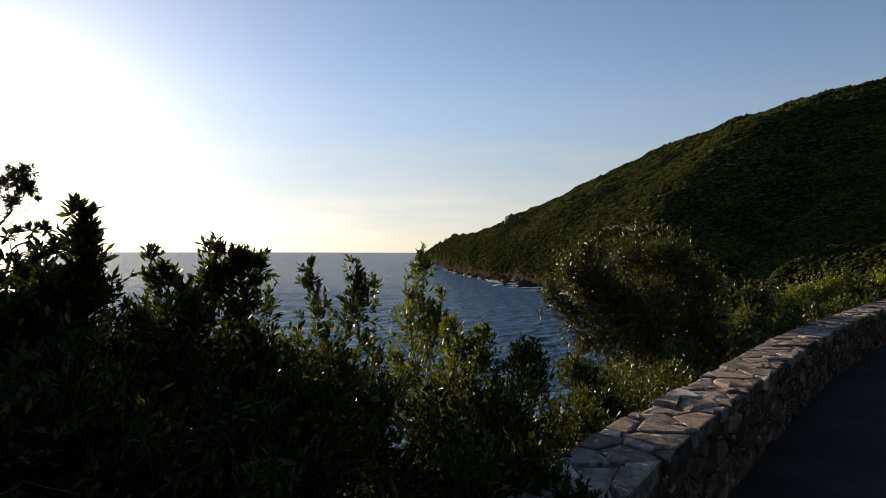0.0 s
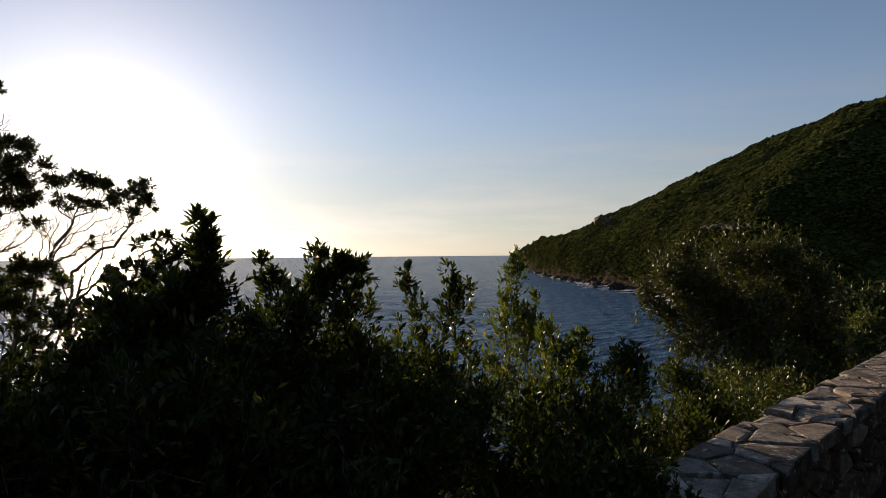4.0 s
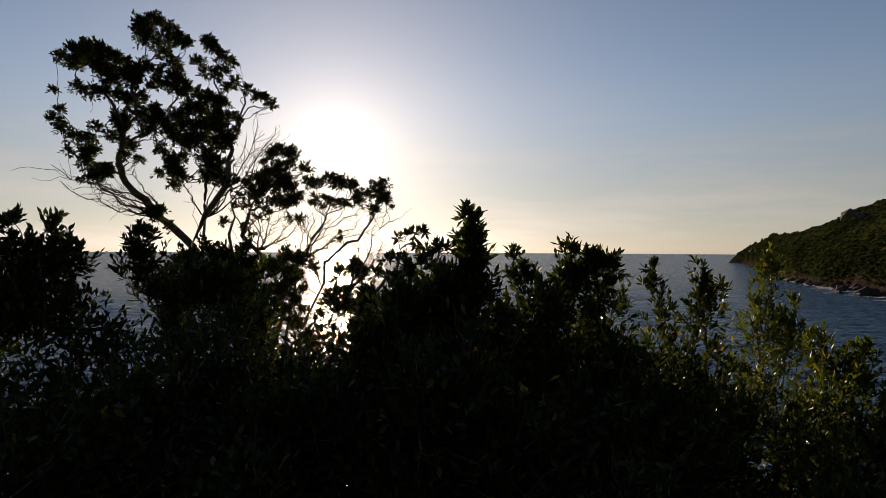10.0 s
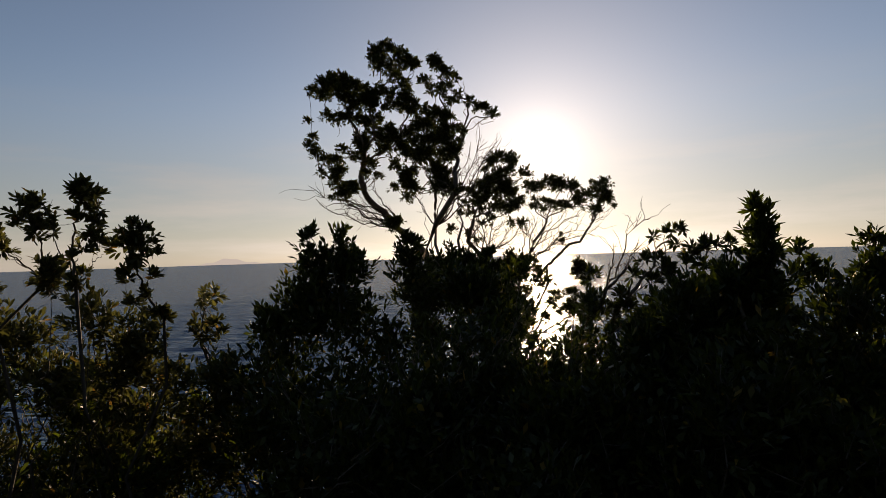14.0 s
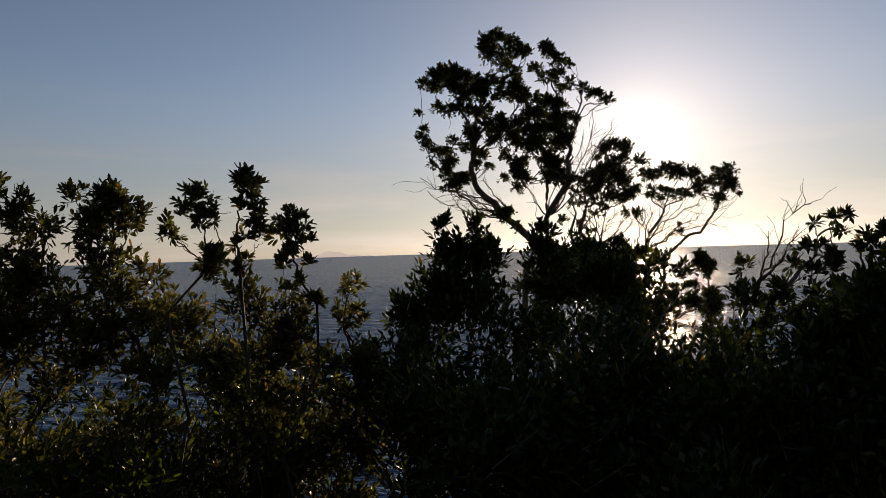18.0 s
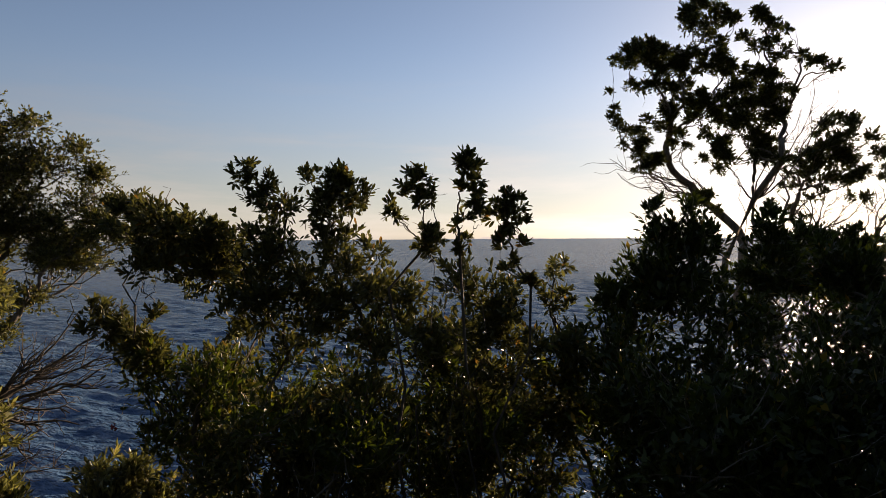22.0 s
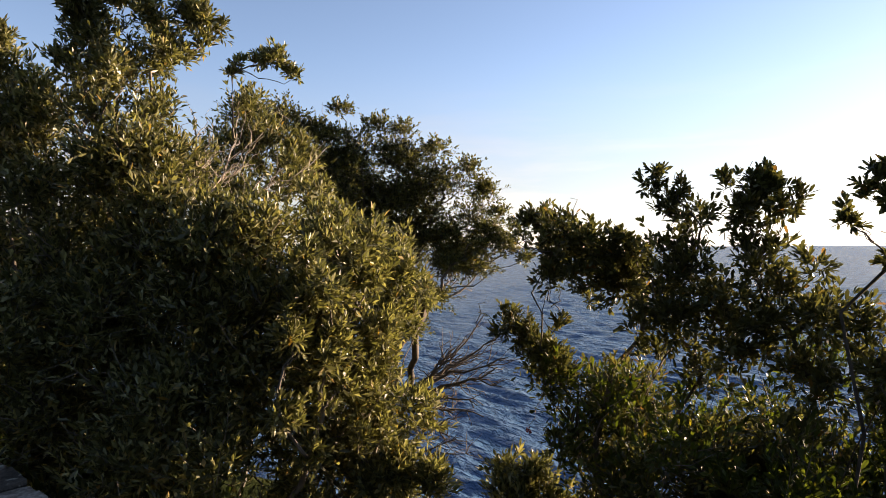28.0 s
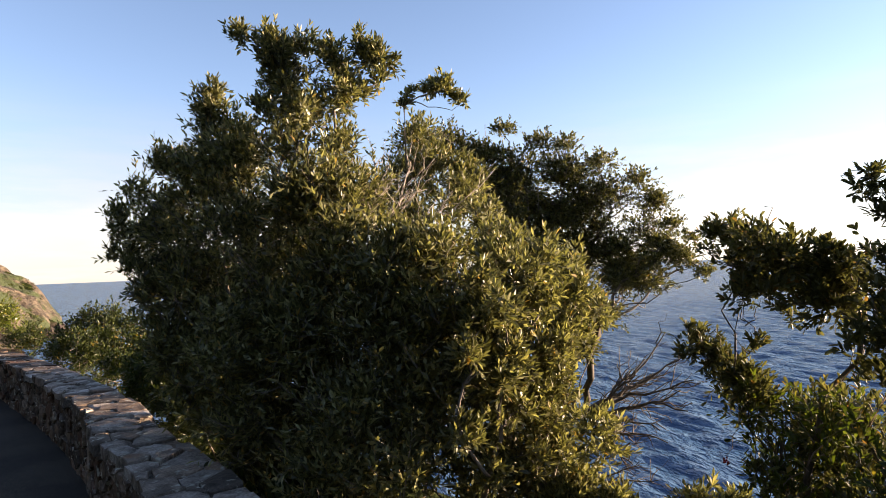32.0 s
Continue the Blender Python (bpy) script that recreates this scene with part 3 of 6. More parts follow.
def clump(rng, c, R, length, wide, cover, up, tall, per=9, open_core=0.3, heart=1.0, small=False):
    """A tuft of twigs round c with leaves along them. Gives leaf and twig geometry."""
    c = np.asarray(c, float)
    count = cover * min(1.0, (0.13 / R) ** 0.6) * math.pi * (R + 0.4 * length) ** 2 / (0.5 * length * wide * 0.65)
    k = max(4, int(count / per))
    d = unit(rng.normal(0, 1, (k, 3)) / (1 + up) + np.array([0, 0, 1.25 * up / (1 + up)]))
    a = c + unit(rng.normal(0, 1, (k, 3))) * R * 0.62 * rng.random((k, 1)) ** 0.5 * np.array([1, 1, tall]) - np.array([0, 0, 0.3 * R * min(up, 1.5)])
    out = a - c
    b = a + unit(d + out / R * 0.6) * R * rng.uniform(0.4, 0.85, (k, 1)) * np.array([1, 1, tall])
    t = rng.uniform(open_core, 1.0, (k, per, 1))
    t[:, 0] = 1.0
    pos = (a[:, None] + (b - a)[:, None] * t).reshape(-1, 3)
    axis = unit(b - a)
    e1 = unit(np.cross(axis, unit(rng.normal(0, 1, axis.shape))))
    e2 = np.cross(axis, e1)
    turn = (np.arange(per) * 2.4)[None, :, None] + rng.uniform(0, 6.28, (k, 1, 1)) + rng.normal(0, 0.25, (k, per, 1))
    lean = (0.95 - 0.55 * t) * rng.uniform(0.7, 1.3, t.shape)  # leaves stand closer to the shoot towards its tip
    way = (axis[:, None] * 0.75 + lean * (np.cos(turn) * e1[:, None] + np.sin(turn) * e2[:, None])).reshape(-1, 3)
    way = unit(way + rng.normal(0, 0.12, way.shape) + np.array([0, 0, 0.12]))
    lv = leaves(rng, pos, way, length, wide, small=small)
    inside = int(heart * math.pi * (0.7 * R) ** 2 / (0.5 * length * wide * 3.2 * 0.5))
    if inside:
        q = unit(rng.normal(0, 1, (inside, 3))) * R * 0.6 * rng.random((inside, 1)) ** 0.45 * np.array([1, 1, tall])
        lv = join([lv, plain_leaves(rng, c + q, length * 1.1, wide * 1.6)])
    thick = max(0.0011, 0.012 * R)
    tw = [tube(np.stack([p, (p + q) / 2 + rng.normal(0, 0.05 * R, 3), q]), thick, thick * 0.4, 3) for p, q in zip(a[::3], b[::3])]
    return lv, join(tw)


bm = bmesh.new()
bmesh.ops.create_icosphere(bm, subdivisions=1, radius=1.0)
BALL_V = np.array([v.co[:] for v in bm.verts])
BALL_F = np.array([[v.index for v in f.verts] for f in bm.faces])
bm.free()
BERRY, nt, p, _ = nodes_of("red_berry")
nt.links.new(ramp(nt, noise_node(nt, 90, 2), (0.3, (0.16, 0.008, 0.012)), (0.7, (0.36, 0.02, 0.02))), p.inputs["Base Color"])
p.inputs["Roughness"].default_value = 0.3


def plant(name, label, category, spec, leaf, mat, seed, length=0.04, wide=0.013, cover=2.0, up=0.5, tall=1.15, bark=None, thick=0.004, spread=0.7, group="", core=0.3,
          fill=0.8, bare=0.5, swell=1.1, dead=None, heart=1.0, infill=0.7, near_=1.25, berries=(), kite=False, bends=()):
    """A shrub or tree: branches fork from the foot to every tuft of its crown; each branch and each tuft is a part."""
    rng = np.random.default_rng(seed)
    foot, tufts = spec
    foot = np.array([foot[0], foot[1], float(land(foot[0], foot[1])[0]) - 0.05])
    root = new(name)
    root.location = foot
    tagged(root, label, category, group)
    bark = bark or BARK
    small = kite or math.hypot(foot[0], foot[1]) > 5.6
    t = np.array(tufts)
    c, R = t[:, :3] - foot, t[:, 3] * swell
    order = np.argsort(np.linalg.norm(c, axis=1))
    nodes, parent, run = [np.zeros(3), np.array([rng.normal(0, 0.05), rng.normal(0, 0.05), 0.3 * c[:, 2].mean()])], [-1, 0], [0.0, 0.5]
    for point, k in bends:  # the main limbs' own way
        nodes.append(np.array(point) - foot)
        parent.append(k)
        run.append(run[k] + 0.3)
    for i in order:
        p = np.array(nodes)
        gap = np.linalg.norm(p - c[i], axis=1)
        flow = gap + spread * np.array(run) + np.where(p[:, 2] > c[i][2] - 0.3 * np.linalg.norm((p - c[i])[:, :2], axis=1), 0.5 * gap, 0)
        flow[0] += 5
        k = int(flow.argmin())
        parent.append(k)
        run.append(run[k] + gap[k])
        nodes.append(c[i] - np.array([0, 0, 0.3 * R[i]]))
    load = np.ones(len(nodes))
    for k in range(len(nodes) - 1, 0, -1):
        load[parent[k]] += load[k]
    lead = {0: np.array([0, 0, 1.0])}
    extra, wood = [], [root]
    for k in range(1, len(nodes)):
        a, b = nodes[parent[k]], nodes[k]
        r0, r1 = thick * load[k] ** 0.6 * 1.1, thick * max(load[k] - 0.6, 0.4) ** 0.6 * 0.8
        (v, f), lead[k] = limb(rng, a, b, r0, r1, lead[parent[k]])
        wood.append(part("stem" if k < 2 + len(bends) else "branch", mesh_of("branch", v, f, [bark], True), root))
        if k > 1 + len(bends):
            rad = R[order[k - 2 - len(bends)]]
            for _ in range(rng.poisson(fill)):
                u = rng.uniform(0.45, 0.95)
                extra.append((*(a + (b - a) * u + rng.normal(0, 0.65 * rad, 3) - np.array([0, 0, 0.25 * rad])), rad * rng.uniform(0.5, 0.9)))
            for _ in range(rng.poisson(bare)):
                u = rng.uniform(0.2, 0.8)
                q = a + (b - a) * u
                to = b + rng.normal(0, 0.6 * rad, 3)
                part("twig", mesh_of("twig", *limb(rng, q, to, max(r1, thick) * 0.9, thick * 0.35, None, 8, 4, 0.07)[0], [bark], True), root)
    for _ in range(int(infill * len(c))):
        i = rng.integers(len(c))
        near = np.argsort(np.linalg.norm(c - c[i], axis=1))[1:7]
        near = near[np.linalg.norm(c[near] - c[i], axis=1) < near_ * (R[near] + R[i])]
        if not len(near):
            continue
        j = rng.choice(near)
        u = rng.uniform(0.2, 0.8)
        rad = (R[i] * (1 - u) + R[j] * u) * rng.uniform(0.7, 1.0)
        extra.append((*(c[i] * (1 - u) + c[j] * u + rng.normal(0, 0.3 * rad, 3)), rad))
    for spot in berries:
        spot = np.array(spot) - foot
        k = int(np.linalg.norm(np.array(nodes) - spot, axis=1).argmin())
        (v, f), _ = limb(rng, nodes[k], spot + np.array([0, 0, 0.02]), 0.0022, 0.0012, None, 7, 4, 0.04)
        stalk = part("twig", mesh_of("twig", v, f, [bark], True), root)
        balls = [(BALL_V * 0.0042 + spot + rng.normal(0, 0.007, 3), BALL_F) for _ in range(16)]
        part("fruit", mesh_of("fruit", *join(balls), [BERRY], True), stalk, "small dark red fruit")
    if dead:
        joint = np.array(dead[0]) - foot
        k = int(np.linalg.norm(np.array(nodes) - joint, axis=1).argmin())
        (v, f), go = limb(rng, nodes[k], joint, dead[2] * 1.2, dead[2], None, 8, 6, 0.03)
        part("dead_branch", mesh_of("dead_branch", v, f, [dead[3]], True), root, "bare weathered branch")
        for end in dead[1]:
            end = np.array(end) - foot
            (v, f), go2 = limb(rng, joint, end, dead[2] * 0.7, dead[2] * 0.2, go, 10, 5, 0.035)
            fine = [(v, f)]
            for _ in range(13):
                u = rng.uniform(0.25, 0.95)
                q = v.reshape(10, 5, 3).mean(1)[int(u * 9)]
                to = q + unit(unit(end - joint) + rng.normal(0, 0.5, 3) + np.array([0, 0, 0.15])) * np.linalg.norm(end - joint) * rng.uniform(0.15, 0.4)
                fine.append(limb(rng, q, to, dead[2] * 0.25, dead[2] * 0.1, None, 6, 3, 0.06)[0])
            part("dead_branch", mesh_of("dead_branch", *join(fine), [dead[3]], True), root, "bare weathered branch")
    for k, (x, y, z, rad) in enumerate([(*c[i], R[i]) for i in order] + extra):
        (v, f), (tv, tf) = clump(rng, (x, y, z), rad, length, wide, cover, up, tall, open_core=core, heart=heart, small=small)
        me = mesh_of("foliage", np.concatenate([v, tv]), np.concatenate([f, tf + len(v)]), [leaf if mat is None else mat, bark], False, [0] * len(f) + [1] * len(tf))
        part("foliage", me, wood[k + 2] if k < len(c) else root)
    return root


def low_shrub(label, x, y, top, wide_, leaf, seed, count=9, **how):
    """A low shrub of the undergrowth: tufts heaped from the ground to its top."""
    rng = np.random.default_rng(seed)
    z0 = float(land(x, y)[0])
    tufts = []
    for k in range(count):
        h = z0 + (top - z0) * (1 - rng.random() ** 1.6 * 0.85)
        tufts.append((x + rng.normal(0, 0.4 * wide_), y + rng.normal(0, 0.4 * wide_), h - 0.5 * wide_ * 0.5, wide_ * rng.uniform(0.35, 0.55)))
    return plant("shrub", label, "shrub", ((x, y), tufts), leaf, None, seed, group="undergrowth below the parapet", **how)


def wall_frame(s):
    k = np.clip(np.asarray(s) / 0.05, 0, len(LINE) - 1.001)
    i = k.astype(int)
    u = (k - i)[..., None]
    return LINE[i] * (1 - u) + LINE[i + 1] * u, OUTWARD[i] * (1 - u) + OUTWARD[i + 1] * u


def on_wall(s, w):
    """Plan place at s metres along the parapet and w metres outward from its inner edge."""
    p, o = wall_frame(np.asarray(s, float))
    return p + o * np.asarray(w, float)[..., None]



# feet and leafy tufts of the plants: place and radius in metres
A1 = (-1.27, 2.11), [
    (-1.19, 2.07, 1.77, 0.036), (-1.20, 2.06, 1.70, 0.050), (-1.20, 2.08, 1.62, 0.060), (-1.28, 2.08, 1.48, 0.080), (-1.19, 2.09, 1.50, 0.098),
    (-1.39, 2.05, 1.43, 0.142), (-1.54, 2.09, 1.40, 0.114), (-1.61, 2.06, 1.30, 0.102), (-1.53, 1.88, 1.14, 0.230), (-1.18, 1.93, 1.23, 0.260),
    (-1.19, 1.70, 0.97, 0.272), (-0.92, 1.83, 1.01, 0.254), (-1.65, 1.71, 1.00, 0.260), (-1.83, 1.62, 0.88, 0.240),
]
A2 = (-0.99, 2.79), [
    (-1.24, 2.67, 1.62, 0.042), (-1.22, 2.68, 1.52, 0.084), (-1.00, 2.73, 1.66, 0.052), (-0.93, 2.76, 1.63, 0.057), (-0.99, 2.73, 1.55, 0.104),
    (-0.84, 2.81, 1.59, 0.062), (-1.08, 2.64, 1.42, 0.153), (-0.87, 2.74, 1.40, 0.165), (-1.00, 2.56, 1.16, 0.270), (-0.76, 2.68, 1.14, 0.221),
    (-0.79, 2.33, 0.89, 0.305), (-0.53, 2.45, 0.87, 0.262),
]
A3 = (-0.54, 3.55), [
    (-0.78, 3.55, 1.54, 0.038), (-0.76, 3.56, 1.45, 0.057), (-0.71, 3.48, 1.32, 0.111), (-0.53, 3.73, 1.54, 0.045), (-0.51, 3.73, 1.43, 0.064),
    (-0.43, 3.77, 1.42, 0.052), (-0.53, 3.67, 1.28, 0.121), (-0.59, 3.53, 1.04, 0.232), (-0.37, 3.63, 0.89, 0.247), (-0.42, 3.17, 0.68, 0.327),
]
A4 = (-0.17, 4.83), [
    (-0.19, 4.93, 1.62, 0.057), (-0.17, 4.94, 1.48, 0.098), (-0.22, 4.81, 1.33, 0.136), (-0.01, 4.90, 1.27, 0.072), (-0.24, 4.69, 1.12, 0.195),
    (-0.08, 4.76, 0.97, 0.215), (-0.20, 4.38, 0.65, 0.327), (0.01, 4.03, 0.49, 0.294),
]
A5 = (0.16, 3.66), [
    (0.06, 3.84, 1.16, 0.062), (0.08, 3.84, 1.03, 0.124), (0.27, 3.82, 1.13, 0.060), (0.25, 3.81, 1.01, 0.126), (0.13, 3.54, 0.82, 0.239),
    (0.37, 3.54, 0.82, 0.218), (-0.01, 3.25, 0.63, 0.237), (0.28, 3.39, 0.61, 0.237),
]
A6 = (0.40, 3.80), [
    (0.54, 3.90, 1.02, 0.092), (0.56, 3.80, 0.83, 0.166), (0.40, 3.60, 0.71, 0.196), (1.03, 5.00, 0.66, 0.191), (1.26, 5.00, 0.52, 0.227),
    (1.83, 6.00, 0.41, 0.229), (2.40, 6.50, 0.33, 0.177), (0.79, 4.20, 0.49, 0.191), (0.02, 3.50, 0.83, 0.254), (0.14, 3.30, 0.57, 0.270),
    (0.42, 3.40, 0.48, 0.170), (-0.12, 3.20, 0.46, 0.232),
]
O1 = (0.31, 2.95), [
    (0.09, 2.80, 0.61, 0.191), (0.30, 2.85, 0.63, 0.142), (0.43, 2.70, 0.65, 0.110), (0.53, 2.55, 0.66, 0.079), (0.62, 2.50, 0.63, 0.064),
    (0.23, 2.60, 0.61, 0.130),
]
T0 = (3.66, 11.00), [
    (2.51, 11.00, 1.67, 0.260), (2.22, 10.80, 1.27, 0.412), (1.84, 10.60, 0.89, 0.270), (2.76, 11.00, 1.07, 0.579), (3.26, 11.00, 1.52, 0.400),
    (3.96, 11.00, 1.57, 0.420), (4.37, 11.30, 1.26, 0.595), (3.46, 11.00, 0.67, 0.719), (4.58, 11.30, 0.44, 0.677), (2.64, 10.50, 0.23, 0.524),
    (3.50, 10.50, -0.05, 0.629), (4.66, 11.00, -0.03, 0.549), (2.18, 10.60, 0.51, 0.289),
]
K1 = (6.88, 14.00), [
    (6.82, 14.00, 0.09, 0.432), (6.69, 14.00, -0.35, 0.432), (7.14, 14.00, -0.35, 0.331),
]
K2 = (8.80, 15.00), [
    (8.26, 15.00, 0.19, 0.436), (8.80, 15.00, 0.46, 0.572), (9.35, 15.00, 0.60, 0.490), (7.65, 14.00, -0.10, 0.381), (8.94, 15.00, 0.05, 0.477),
]
K3 = (12.60, 18.00), [
    (12.36, 18.00, 0.39, 0.392), (12.77, 18.00, 0.64, 0.490), (11.79, 18.00, 0.15, 0.196),
]
B1 = (-2.89, 1.51), [
    (-3.08, 1.48, 1.78, 0.044), (-2.97, 1.58, 1.75, 0.054), (-3.06, 1.50, 1.64, 0.125), (-2.94, 1.60, 1.62, 0.125), (-3.13, 1.44, 1.46, 0.114),
    (-3.19, 1.26, 1.32, 0.074), (-2.90, 1.51, 1.39, 0.232), (-3.03, 1.27, 1.20, 0.147), (-2.72, 1.66, 1.22, 0.211), (-2.68, 1.30, 1.04, 0.331),
    (-2.34, 1.46, 0.96, 0.318), (-2.77, 1.10, 0.89, 0.227),
]
B2 = (-2.40, 2.19), [
    (-2.86, 1.93, 1.73, 0.064), (-2.84, 1.94, 1.55, 0.134), (-2.74, 2.17, 1.51, 0.138), (-2.67, 2.36, 1.44, 0.142), (-2.68, 2.61, 1.53, 0.085),
    (-2.47, 2.26, 1.31, 0.174), (-2.21, 2.61, 1.53, 0.048), (-2.15, 2.54, 1.36, 0.087), (-2.37, 1.83, 1.18, 0.280), (-1.96, 1.91, 1.13, 0.224),
    (-1.93, 1.68, 0.89, 0.305), (-1.64, 2.05, 1.21, 0.182), (-1.61, 1.82, 0.96, 0.251),
]
P1 = (-3.66, -0.18), [
    (-3.55, -0.33, 1.90, 0.065), (-3.53, -0.23, 1.88, 0.060), (-3.46, -0.17, 1.77, 0.098), (-3.69, -0.68, 1.72, 0.107), (-3.66, -0.56, 1.65, 0.127),
    (-3.82, -0.76, 1.56, 0.063), (-3.63, -0.46, 1.49, 0.127), (-3.51, -0.19, 1.55, 0.130), (-3.48, -0.29, 1.40, 0.123), (-3.96, -0.96, 1.29, 0.082),
    (-3.93, -0.84, 1.15, 0.114), (-3.79, -0.73, 1.08, 0.084), (-3.63, -0.43, 1.67, 0.051), (-4.03, -0.49, 0.95, 0.151), (-3.97, -0.26, 0.81, 0.145),
    (-3.99, -0.37, 0.60, 0.160), (-3.93, -0.54, 0.41, 0.155), (-3.53, -0.14, 1.14, 0.102),
]
P2 = (-3.58, 0.13), [
    (-3.48, -0.04, 1.90, 0.060), (-3.45, 0.06, 1.89, 0.070), (-3.42, 0.15, 1.80, 0.085), (-3.46, 0.02, 1.75, 0.085), (-3.39, 0.04, 1.53, 0.123),
    (-3.33, 0.25, 1.41, 0.123), (-3.41, -0.06, 1.28, 0.135), (-3.34, 0.18, 1.21, 0.135), (-3.19, 0.36, 1.25, 0.130), (-3.67, 0.09, 0.83, 0.163),
    (-3.60, 0.36, 0.78, 0.163), (-3.70, -0.06, 0.51, 0.163), (-3.61, 0.25, 0.48, 0.163),
]
P3 = (-3.45, 0.59), [
    (-3.06, 0.49, 1.45, 0.109), (-3.02, 0.66, 1.40, 0.104), (-3.05, 0.53, 1.22, 0.125), (-2.98, 0.77, 1.20, 0.125), (-2.94, 0.92, 1.16, 0.077),
    (-3.42, 0.64, 0.81, 0.158), (-3.35, 0.89, 0.79, 0.158), (-3.19, 1.09, 0.79, 0.153), (-3.42, 0.58, 0.52, 0.184), (-3.32, 0.97, 0.50, 0.184),
    (-3.10, 0.71, 1.06, 0.118),
]
P6 = (-3.15, 0.35), [
    (-3.06, 0.29, 1.88, 0.038), (-3.06, 0.34, 1.87, 0.043), (-3.13, 0.30, 1.83, 0.043), (-3.09, 0.37, 1.81, 0.048), (-3.05, 0.32, 1.78, 0.038),
    (-3.10, 0.27, 1.80, 0.030), (-3.11, 0.22, 1.76, 0.034), (-3.08, 0.20, 1.72, 0.021), (-3.10, 0.39, 1.78, 0.026), (-3.07, 0.24, 1.71, 0.019),
    (-3.04, 0.36, 1.65, 0.043), (-3.05, 0.39, 1.61, 0.039), (-3.11, 0.36, 1.59, 0.033), (-3.08, 0.41, 1.66, 0.026),
]
P7 = (-3.05, 0.55), [
    (-2.70, 0.39, 1.90, 0.031), (-2.72, 0.37, 1.88, 0.031), (-2.76, 0.43, 1.88, 0.036), (-2.75, 0.40, 1.84, 0.035), (-2.69, 0.43, 1.83, 0.023),
    (-2.74, 0.38, 1.80, 0.027), (-2.73, 0.43, 1.79, 0.031), (-2.71, 0.40, 1.75, 0.031), (-2.77, 0.40, 1.70, 0.028), (-2.69, 0.43, 1.72, 0.027),
    (-2.74, 0.36, 1.67, 0.019), (-2.74, 0.40, 1.61, 0.023), (-2.74, 0.37, 1.58, 0.017),
]
P8 = (-3.10, 0.80), [
    (-2.70, 0.56, 1.77, 0.032), (-2.73, 0.53, 1.75, 0.040), (-2.76, 0.60, 1.73, 0.037), (-2.77, 0.53, 1.70, 0.041), (-2.70, 0.56, 1.68, 0.036),
    (-2.74, 0.55, 1.64, 0.037), (-2.73, 0.60, 1.60, 0.029), (-2.72, 0.52, 1.59, 0.032), (-2.76, 0.60, 1.54, 0.031), (-2.71, 0.54, 1.51, 0.028),
    (-2.71, 0.62, 1.48, 0.029), (-2.72, 0.64, 1.45, 0.021),
]
D1 = (-4.15, -3.68), [
    (-3.91, -4.64, 1.57, 0.123), (-3.99, -4.70, 1.36, 0.142), (-3.89, -4.20, 1.99, 0.234), (-3.88, -4.89, 2.12, 0.117), (-3.94, -4.75, 2.30, 0.150),
    (-3.92, -4.80, 1.87, 0.125), (-3.95, -4.49, 2.49, 0.147), (-3.98, -4.21, 2.44, 0.200), (-4.03, -4.11, 2.74, 0.160), (-4.04, -4.06, 2.95, 0.080),
    (-3.89, -4.42, 2.05, 0.240), (-3.92, -4.38, 1.73, 0.192), (-3.97, -3.79, 2.39, 0.252), (-3.86, -3.80, 2.01, 0.298), (-3.86, -4.06, 1.64, 0.305),
    (-3.85, -3.41, 1.66, 0.319), (-3.72, -3.68, 1.21, 0.319), (-3.76, -4.08, 0.90, 0.205), (-3.84, -4.34, 1.26, 0.156),
]
D2 = (-4.21, -3.34), [
    (-3.97, -3.74, 3.29, 0.099), (-4.05, -3.58, 3.24, 0.107), (-4.17, -3.35, 3.18, 0.145), (-4.11, -3.48, 3.01, 0.172), (-4.27, -3.15, 3.06, 0.137),
    (-4.37, -2.96, 3.12, 0.099), (-4.43, -2.84, 3.04, 0.069), (-4.39, -2.92, 2.93, 0.076), (-4.13, -3.24, 2.75, 0.194), (-4.07, -3.57, 2.77, 0.153),
    (-4.21, -3.07, 2.82, 0.134), (-3.97, -3.35, 2.49, 0.240), (-4.11, -3.06, 2.44, 0.203), (-3.84, -3.17, 2.10, 0.276), (-4.10, -2.88, 2.17, 0.198),
]
D3 = (-4.20, -2.47), [
    (-3.79, -2.84, 1.81, 0.262), (-3.85, -2.50, 1.83, 0.178), (-4.02, -2.24, 1.75, 0.180), (-4.28, -2.09, 1.78, 0.148), (-4.46, -1.95, 1.64, 0.186),
    (-4.66, -1.76, 1.66, 0.155), (-4.76, -1.66, 1.42, 0.143), (-4.59, -1.76, 1.29, 0.125), (-4.21, -1.98, 1.36, 0.260), (-3.84, -2.22, 1.45, 0.275),
    (-3.69, -2.63, 1.40, 0.278), (-3.60, -3.04, 1.24, 0.302), (-4.77, -1.60, 1.31, 0.088),
]
D4 = (-3.76, -2.24), [
    (-3.56, -3.35, 0.85, 0.278), (-3.55, -2.70, 0.99, 0.300), (-3.69, -2.26, 1.04, 0.294), (-4.08, -2.02, 0.99, 0.277), (-4.33, -1.85, 0.89, 0.197),
    (-4.31, -1.82, 0.64, 0.179), (-3.89, -2.05, 0.66, 0.270), (-3.42, -2.28, 0.72, 0.244), (-3.34, -2.70, 0.67, 0.225), (-4.43, -1.75, 0.41, 0.139),
]
D6 = (-4.94, -3.01), [
    (-5.05, -3.20, 2.43, 0.200), (-5.08, -2.92, 2.27, 0.196), (-4.47, -3.04, 2.10, 0.195), (-4.66, -2.89, 2.03, 0.180), (-4.89, -2.64, 2.06, 0.184),
    (-4.82, -2.35, 1.96, 0.141), (-5.30, -2.92, 2.52, 0.163), (-5.33, -2.65, 2.32, 0.160), (-4.26, -3.22, 2.26, 0.172), (-5.30, -3.12, 2.78, 0.167),
]
